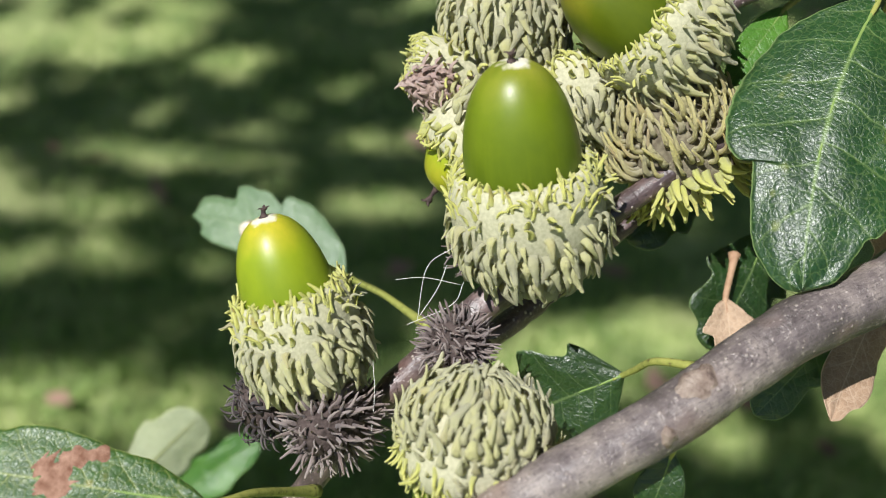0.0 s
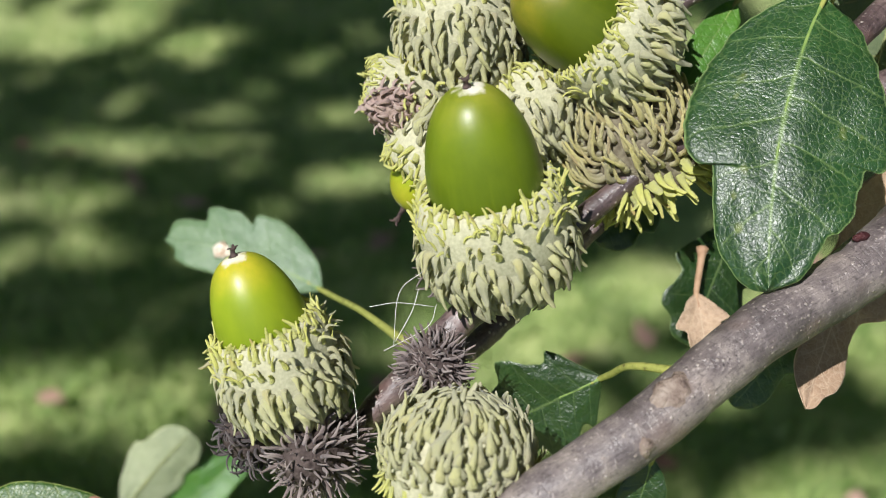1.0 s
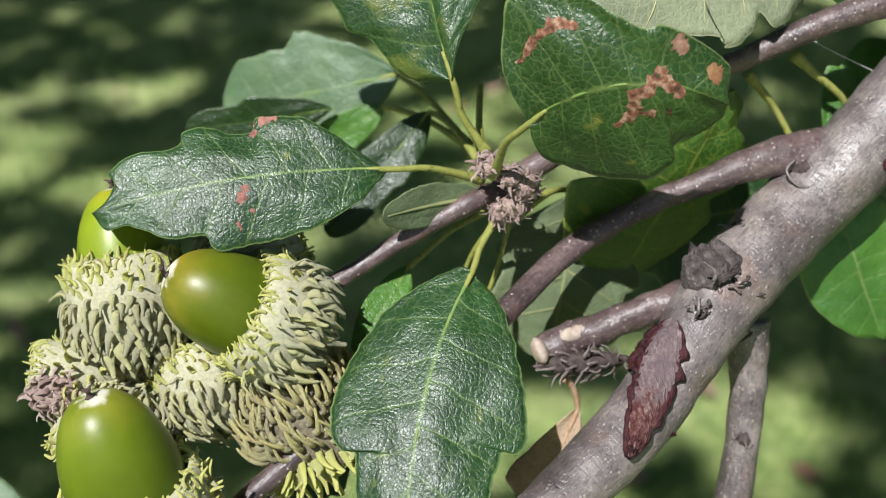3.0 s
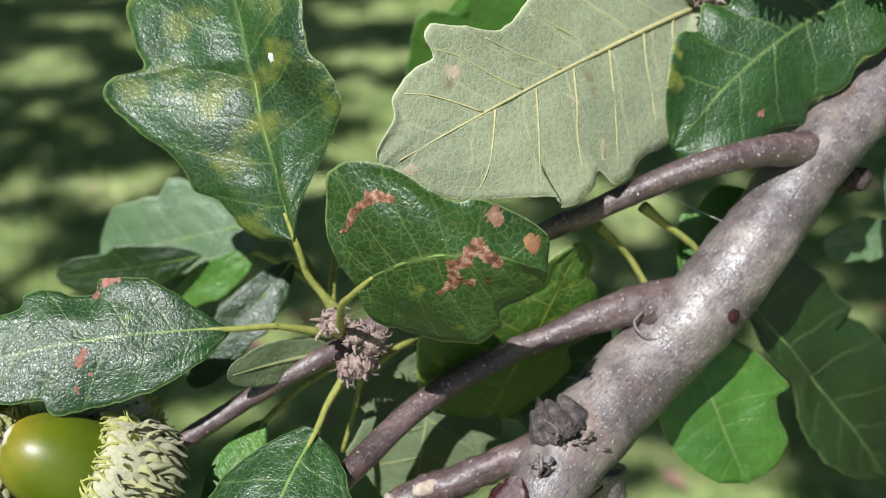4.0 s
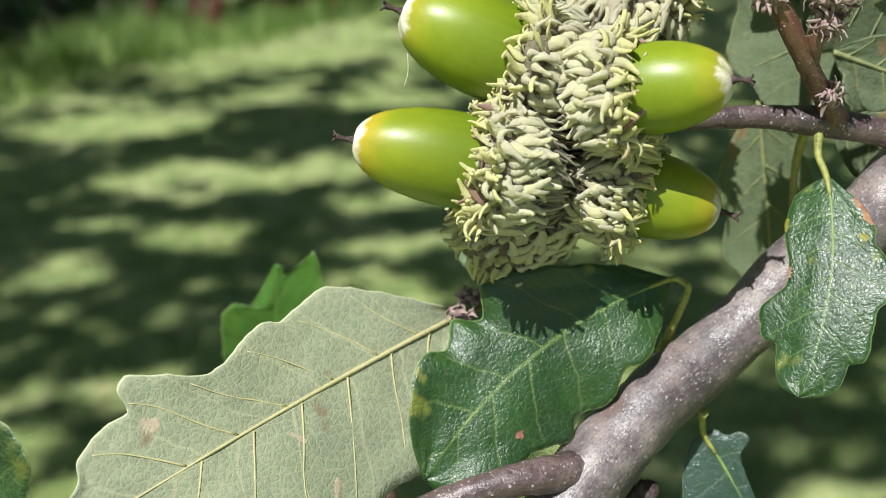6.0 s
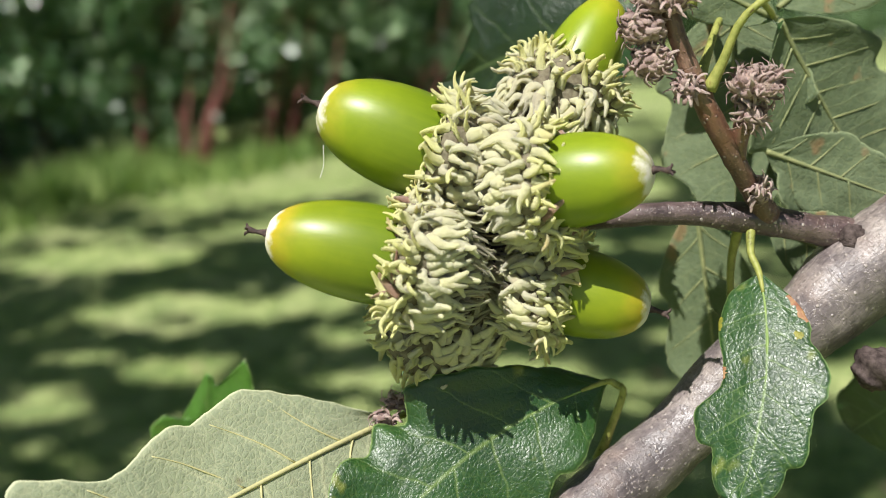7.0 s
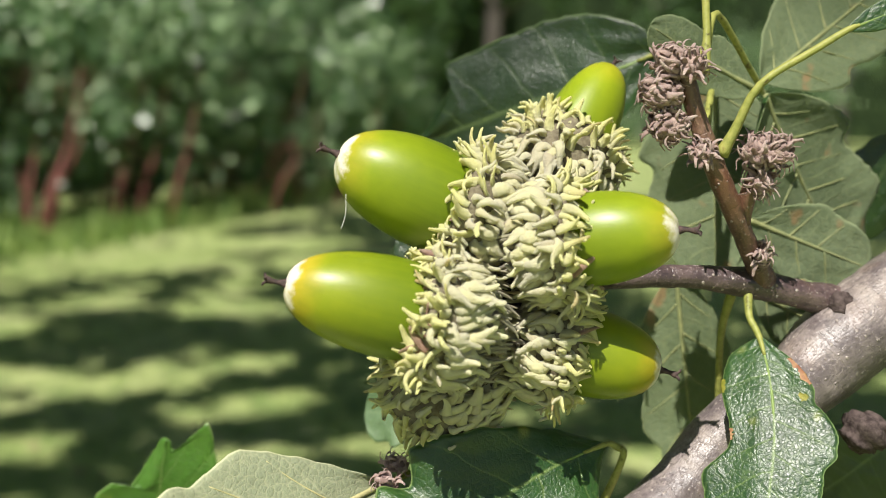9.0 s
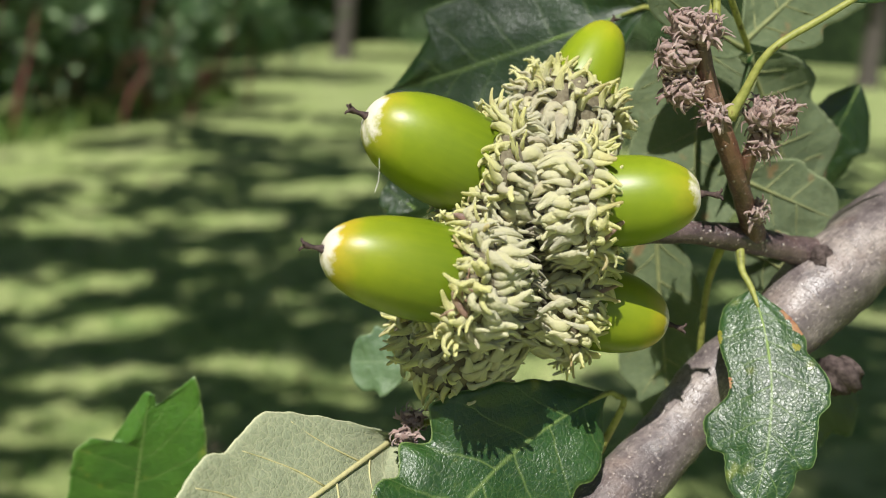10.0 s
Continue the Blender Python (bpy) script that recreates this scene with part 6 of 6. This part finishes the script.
leaf_h = leaf((0.2848, 0.2597, 1.3706), (0.2699, 0.2346, 1.3286), (0.2871, 0.2390, 1.3510), "glossy lobed leaf hanging before the bough", bow=.03, fold=-.06, ripple=.05, attach=(0.2857, 0.2668, 1.3803), stalk=(0.2843, 0.2631, 1.3742), seed=30, side=0.082, margin=(((.08, .14), (.18, .19), (.28, .21), (.5, .18), (.62, .28), (.71, .27), (.76, .24), (.78, .18), (.88, .15), (.96, .09)), ((.14, .13), (.24, .17), (.31, .17), (.4, .23), (.48, .25), (.55, .24), (.62, .2), (.81, .2), (.84, .14), (.91, .14), (.98, .09))))
leaf((0.2873, 0.3144, 1.4353), (0.2298, 0.3616, 1.4069), (0.2664, 0.3262, 1.3855), "large dark glossy leaf behind the acorns", top=LEAF_SHADED, bow=.04, fold=.08, attach=(0.2887, 0.2977, 1.4249), seed=31, side=0.012, margin=(((.07, .12), (.24, .23), (.44, .26), (.74, .24), (.77, .21), (.78, .14)), ((.19, .17), (.51, .37), (1, .48), (1.09, .42), (1.09, .33), (1, .27))))
leaf((0.2948, 0.3020, 1.4308), (0.2957, 0.2968, 1.3759), (0.2790, 0.3103, 1.4041), "pale leaf underside behind the shoot", show="under", lobes=2.4, depth=.12, bow=.03, fold=.06, widest=.5, attach=(0.2734, 0.2688, 1.4120), seed=32, ribs=4)
leaf((0.2992, 0.2860, 1.4246), (0.2680, 0.2872, 1.4394), (0.2878, 0.2873, 1.4384), "curled pale leaf catching the sun", show="under", lobes=2.0, depth=.1, bow=.05, fold=.15, widest=.5, attach=(0.2686, 0.2644, 1.4292), stalk=(0.2766, 0.2722, 1.4415), seed=33)
leaf((0.3015, 0.2894, 1.4242), (0.3332, 0.2931, 1.3788), (0.3379, 0.2967, 1.4130), "broad grey-green leaf underside", show="under", lobes=2.6, depth=.12, bow=.03, fold=.05, widest=.5, seed=34, ribs=5)
leaf((0.3029, 0.2936, 1.4268), (0.3486, 0.3002, 1.4594), (0.3196, 0.3032, 1.4550), "sunlit leaf underside with a yellow margin", show="under", lobes=2.6, depth=.12, bow=.03, fold=.05, widest=.5, seed=35, ribs=4)
leaf((0.2998, 0.2896, 1.3929), (0.3295, 0.2809, 1.3815), (0.3168, 0.2851, 1.3977), "grey-green leaf underside above the twig", show="under", lobes=2.0, depth=.08, bow=.03, fold=.05, widest=.55, seed=36, ribs=3)
leaf((0.2879, 0.3039, 1.3786), (0.2944, 0.2962, 1.3182), (0.2797, 0.3050, 1.3475), "long shaded leaf hanging behind the acorns", show="under", lobes=2.6, depth=.12, bow=.03, fold=.12, widest=.5, seed=37, ribs=4)
leaf((0.2980, 0.2835, 1.3764), (0.3218, 0.2786, 1.3641), (0.3083, 0.2803, 1.3613), "veined leaf underside below the twig", show="under", lobes=2.0, depth=.1, bow=.02, fold=.05, widest=.5, seed=38, ribs=3)
leaf((0.3586, 0.3066, 1.4161), (0.3448, 0.3116, 1.3853), (0.3416, 0.3122, 1.4045), "dark blue-green leaf at the back", top=LEAF_SHADED, lobes=2.0, depth=.12, widest=.5, seed=39)
leaf((0.3505, 0.2868, 1.3361), (0.3331, 0.2995, 1.3137), (0.3492, 0.2891, 1.3130), "dark leaf below the bough", top=LEAF_SHADED, lobes=2.0, depth=.12, widest=.5, seed=40)
leaf((0.2922, 0.2477, 1.4372), (0.3197, 0.2410, 1.4490), (0.3062, 0.2437, 1.4394), "dark glossy leaf on a long speckled yellow stalk", lobes=2.0, depth=.1, bow=.04, fold=.05, widest=.5, attach=(0.2711, 0.2577, 1.4107), stalk=(0.2765, 0.2530, 1.4258), seed=41)
leaf((0.2277, 0.3293, 1.3784), (0.2211, 0.3359, 1.3836), (0.2231, 0.3318, 1.3750), "dark leaf glimpsed between the acorns", top=LEAF_SHADED, lobes=2.0, depth=.1, widest=.5, seed=42)
leaf((0.2253, 0.3209, 1.3381), (0.2117, 0.3323, 1.3357), (0.2186, 0.3238, 1.3281), "bluish leaf glimpsed behind the cups", top=LEAF_PALE, lobes=2.0, depth=.1, widest=.5, seed=43)
leaf((0.0730, 0.2898, 1.2630), (0.0324, 0.2953, 1.2552), (0.0512, 0.2941, 1.2653), "dim leaf behind the upper leaf", top=LEAF_SHADED, lobes=2.0, depth=.12, widest=.5, seed=44)
leaf((0.0983, 0.2728, 1.2696), (0.0696, 0.2565, 1.2426), (0.0913, 0.2629, 1.2549), "curled dark leaf hanging behind the rosette", top=LEAF_SHADED, lobes=2.0, depth=.1, fold=.15, widest=.5, attach=(0.1070, 0.2492, 1.2677), seed=45)

# loose stalks
def stalk(pts, label, r=.0009):
    ob = new("leaf_stalk", mesh_of("leaf_stalk", tube(bmesh.new(), [(*p, r * (1 if k else 1.4)) for k, p in enumerate(pts)], 6, 8, 0.06, 500), PETIOLE))
    return tagged(ob, label, "leaf stalk")


stalk(((0.2685, 0.2621, 1.4277), (0.2696, 0.2641, 1.4364), (0.2698, 0.2668, 1.4486)), "straight yellow leaf stalk on the shoot")
stalk(((0.2856, 0.2728, 1.3783), (0.2861, 0.2772, 1.3657), (0.2905, 0.2828, 1.3412)), "yellow-green leaf stalk behind the acorns")
stalk(((0.1123, 0.2334, 1.2591), (0.1106, 0.2318, 1.2507), (0.1074, 0.2307, 1.2384)), "green leaf stalk below the rosette", .0006)
stalk(((0.1084, 0.2335, 1.2578), (0.1040, 0.2354, 1.2485), (0.0999, 0.2352, 1.2354)), "yellow leaf stalk below the rosette", .0006)
stalk(((0.1059, 0.2404, 1.2721), (0.1070, 0.2512, 1.2772), (0.1092, 0.2632, 1.2808)), "thin leaf stalk rising from the rosette")
stalk(((0.1733, 0.2500, 1.2881), (0.1819, 0.2507, 1.2792), (0.1876, 0.2475, 1.2708)), "pale leaf stalk behind the twig")

# spider silk
silk = thing("spider_thread", "fine spider threads between cup and twig", "spider thread", "", (0.0073, 0.1684, 1.2051))
for a, b, c in (((0.0113, 0.1756, 1.2146), (0.0063, 0.1731, 1.2110), (0.0049, 0.1655, 1.2028)), ((0.0000, 0.1716, 1.2087), (0.0059, 0.1719, 1.2094), (0.0136, 0.1725, 1.2075)), ((0.0104, 0.1734, 1.2118), (0.0088, 0.1698, 1.2086), (0.0053, 0.1662, 1.2037)), ((0.0141, 0.1713, 1.2093), (0.0119, 0.1677, 1.2061), (0.0029, 0.1644, 1.2029)), ((-0.0037, 0.1605, 1.1957), (-0.0030, 0.1563, 1.1903), (-0.0033, 0.1513, 1.1821))):
    part("thread", tube(bmesh.new(), [(*(Vector(p) - silk.location), .00007) for p in (a, b, c)], 6, 4), THREAD, silk)


def fleck(owner, place, r, material, name, label, seed):
    """A thin crusted spot that lies on the leaf's blade."""
    blade = next(ch for ch in owner.children if ch.name.startswith("blade"))
    c = Vector(place) - owner.location
    face = min((f for f in blade.data.polygons if f.material_index == 0), key=lambda f: (f.center - c).length)
    q = face.normal.to_track_quat("Z", "Y").to_matrix()
    bm = bmesh.new()
    bmesh.ops.create_icosphere(bm, subdivisions=3, radius=r)
    for v in bm.verts:
        v.co *= 1 + 0.55 * noise.noise(v.co * (1.6 / r) + Vector((seed, 0, 0)))
        v.co.z *= 0.16
        v.co = q @ v.co + face.center
    part(name, bm, material, owner, label)


CHALK = plain("chalky_spot", [(0.35, (0.5, 0.52, 0.5)), (0.65, (0.85, 0.86, 0.84))], 900, 0.8)
GALL = plain("gall", [(0.35, (0.3, 0.18, 0.1)), (0.6, (0.75, 0.66, 0.55))], 700, 0.8)
SPOT = plain("red_spot", [(0.3, (0.16, 0.05, 0.04)), (0.7, (0.4, 0.2, 0.15))], 700, 0.7)
fleck(leaf_w, (0.0989, 0.2583, 1.3315), .0011, CHALK, "chalky_spot", "white chalky spot", 1)
fleck(leaf_z, (-0.0437, 0.2502, 1.1609), .0024, GALL, "gall", "small pale brown gall", 2)

def blemish(owner, places, wide, material, name, label, seed, side=0):
    """A thin ragged stain along a line of places, laid on one side of a leaf's blade."""
    blade = next(ch for ch in owner.children if ch.name.startswith("blade"))
    me = blade.data
    skin = BVHTree.FromPolygons([v.co for v in me.vertices], [tuple(p.vertices) for p in me.polygons if p.material_index == side])
    line = spline([(*(Vector(p) - owner.location), 0.0) for p in places], 12)
    bm = bmesh.new()
    grid = []
    for i, row in enumerate(line):
        c, n, _, _ = skin.find_nearest(Vector(row[:3]))
        ahead = Vector(line[min(i + 1, len(line) - 1)][:3] - line[max(i - 1, 0)][:3])
        q = i / (len(line) - 1)
        w = wide * (0.35 + 0.65 * math.sin(math.pi * min(max(q, 0.02), 0.98)) ** 0.5) * (1 + 0.7 * noise.noise(Vector((q * 9, seed, 0))) + 0.4 * noise.noise(Vector((q * 31, seed, 0))))
        across = n.cross(ahead).normalized()
        cells = []
        for v in (-1.0, -0.5, 0.0, 0.5, 1.0):
            p, m, _, _ = skin.find_nearest(c + across * v * w * (1 + 0.5 * noise.noise(Vector((q * 17, v * 3, seed)))))
            cells.append(bm.verts.new(p + m * (0.00010 if abs(v) < 0.9 else 0.00003)))
        grid.append(cells)
    for a, b in zip(grid, grid[1:]):
        for j in range(4):
            bm.faces.new((a[j], a[j + 1], b[j + 1], b[j]))
    part(name, bm, material, owner, label)


MINE = plain("leaf_mine", [(0.36, (0.07, 0.035, 0.02)), (0.5, (0.24, 0.10, 0.06)), (0.66, (0.42, 0.28, 0.19))], 700, 0.75, 0.5)
PINK = plain("pink_stain", [(0.3, (0.38, 0.30, 0.20)), (0.7, (0.44, 0.40, 0.27))], 900, 0.7)
ORANGE = plain("orange_stain", [(0.3, (0.22, 0.08, 0.045)), (0.7, (0.36, 0.22, 0.10))], 500, 0.6)
YELLOW = plain("yellow_stain", [(0.3, (0.14, 0.15, 0.02)), (0.7, (0.26, 0.24, 0.035))], 500, 0.5)
BROWN = plain("brown_dead_patch", [(0.3, (0.16, 0.07, 0.04)), (0.7, (0.40, 0.24, 0.17))], 420, 0.75, 0.6)
for k, (owner, places, wide, material, side) in enumerate((
    (leaf_s, ((0.1150, 0.2096, 1.3187), (0.1097, 0.2114, 1.3147), (0.1060, 0.2127, 1.3087)), .0009, MINE, 0),
    (leaf_s, ((0.1110, 0.2108, 1.3185), (0.1172, 0.2090, 1.3177)), .0011, MINE, 0),
    (leaf_s, ((0.1334, 0.2043, 1.3112), (0.1299, 0.2056, 1.3070), (0.1295, 0.2058, 1.3034), (0.1262, 0.2069, 1.2996)), .0014, MINE, 0),
    (leaf_s, ((0.1318, 0.2049, 1.3101), (0.1373, 0.2033, 1.3062)), .0013, MINE, 0),
    (leaf_s, ((0.1295, 0.2058, 1.3037), (0.1352, 0.2041, 1.3033)), .0009, MINE, 0),
    (leaf_s, ((0.1344, 0.2038, 1.3172), (0.1370, 0.2031, 1.3145)), .0017, BROWN, 0),
    (leaf_s, ((0.1417, 0.2018, 1.3117), (0.1459, 0.2006, 1.3106)), .0020, ORANGE, 0),
    (leaf_b, ((0.0531, 0.2406, 1.2827), (0.0587, 0.2409, 1.2833)), .0012, SPOT, 0),
    (leaf_b, ((0.0533, 0.2392, 1.2815), (0.0545, 0.2380, 1.2806)), .0009, SPOT, 0),
    (leaf_b, ((0.0512, 0.2291, 1.2728), (0.0497, 0.2268, 1.2707)), .0010, SPOT, 0),
    (leaf_b, ((0.0516, 0.2257, 1.2699), (0.0528, 0.2254, 1.2697)), .0005, SPOT, 0),
    (leaf_b, ((0.0488, 0.2236, 1.2679), (0.0496, 0.2223, 1.2669)), .0004, SPOT, 0),
    (leaf_p, ((0.1203, 0.2280, 1.3148), (0.1244, 0.2295, 1.3147)), .0010, PINK, 1),
    (leaf_p, ((0.1310, 0.2436, 1.3318), (0.1349, 0.2443, 1.3305)), .0014, PINK, 1),
    (leaf_p, ((0.1709, 0.2464, 1.3132), (0.1704, 0.2433, 1.3089)), .0008, PINK, 1),
    (leaf_p, ((0.1611, 0.2494, 1.3232), (0.1644, 0.2491, 1.3208)), .0007, PINK, 1),
    (leaf_m, ((0.2108, 0.2590, 1.3130), (0.2118, 0.2587, 1.3123)), .0007, SPOT, 0),
    (leaf_h, ((0.2889, 0.2526, 1.3674), (0.2902, 0.2469, 1.3625)), .0011, ORANGE, 0),
    (leaf_h, ((0.2873, 0.2473, 1.3599), (0.2884, 0.2456, 1.3593)), .0009, YELLOW, 0),
    (leaf_h, ((0.2758, 0.2593, 1.3610), (0.2755, 0.2569, 1.3580)), .0008, YELLOW, 0),
    (leaf_h, ((0.2737, 0.2524, 1.3514), (0.2736, 0.2507, 1.3495)), .0008, ORANGE, 0),
    (leaf_k, ((-0.0654, 0.1372, 1.1869), (-0.0624, 0.1351, 1.1854), (-0.0608, 0.1322, 1.1833)), .0036, BROWN, 0),
    (leaf_k, ((-0.0617, 0.1372, 1.1871), (-0.0528, 0.1387, 1.1885)), .0018, BROWN, 0))):
    blemish(owner, places, wide, material, "stain", {MINE: "pale brown mined scar", PINK: "faint pinkish stain", ORANGE: "orange-red dying edge", YELLOW: "yellow blotch", BROWN: "brown dead patch", SPOT: "reddish-brown spot"}[material], k + 0.5, side)

# hanging fibres
for a, b, label, w in (((0.1913, 0.2646, 1.4015), (0.1903, 0.2639, 1.3948), "fine white thread hanging from an acorn", .00007), ((0.1822, 0.2545, 1.2990), (0.2062, 0.2466, 1.2886), "fine white fibre below the pale leaf", .00009)):
    A, B = Vector(a), Vector(b)
    C = A.lerp(B, 0.5) + Vector((0.0004, 0, -0.0006))
    ob = thing("fibre", label, "fibre", "", A)
    part("thread", tube(bmesh.new(), [(0, 0, 0, w), (*(C - A), w), (*(B - A), w)], 6, 4), THREAD, ob)
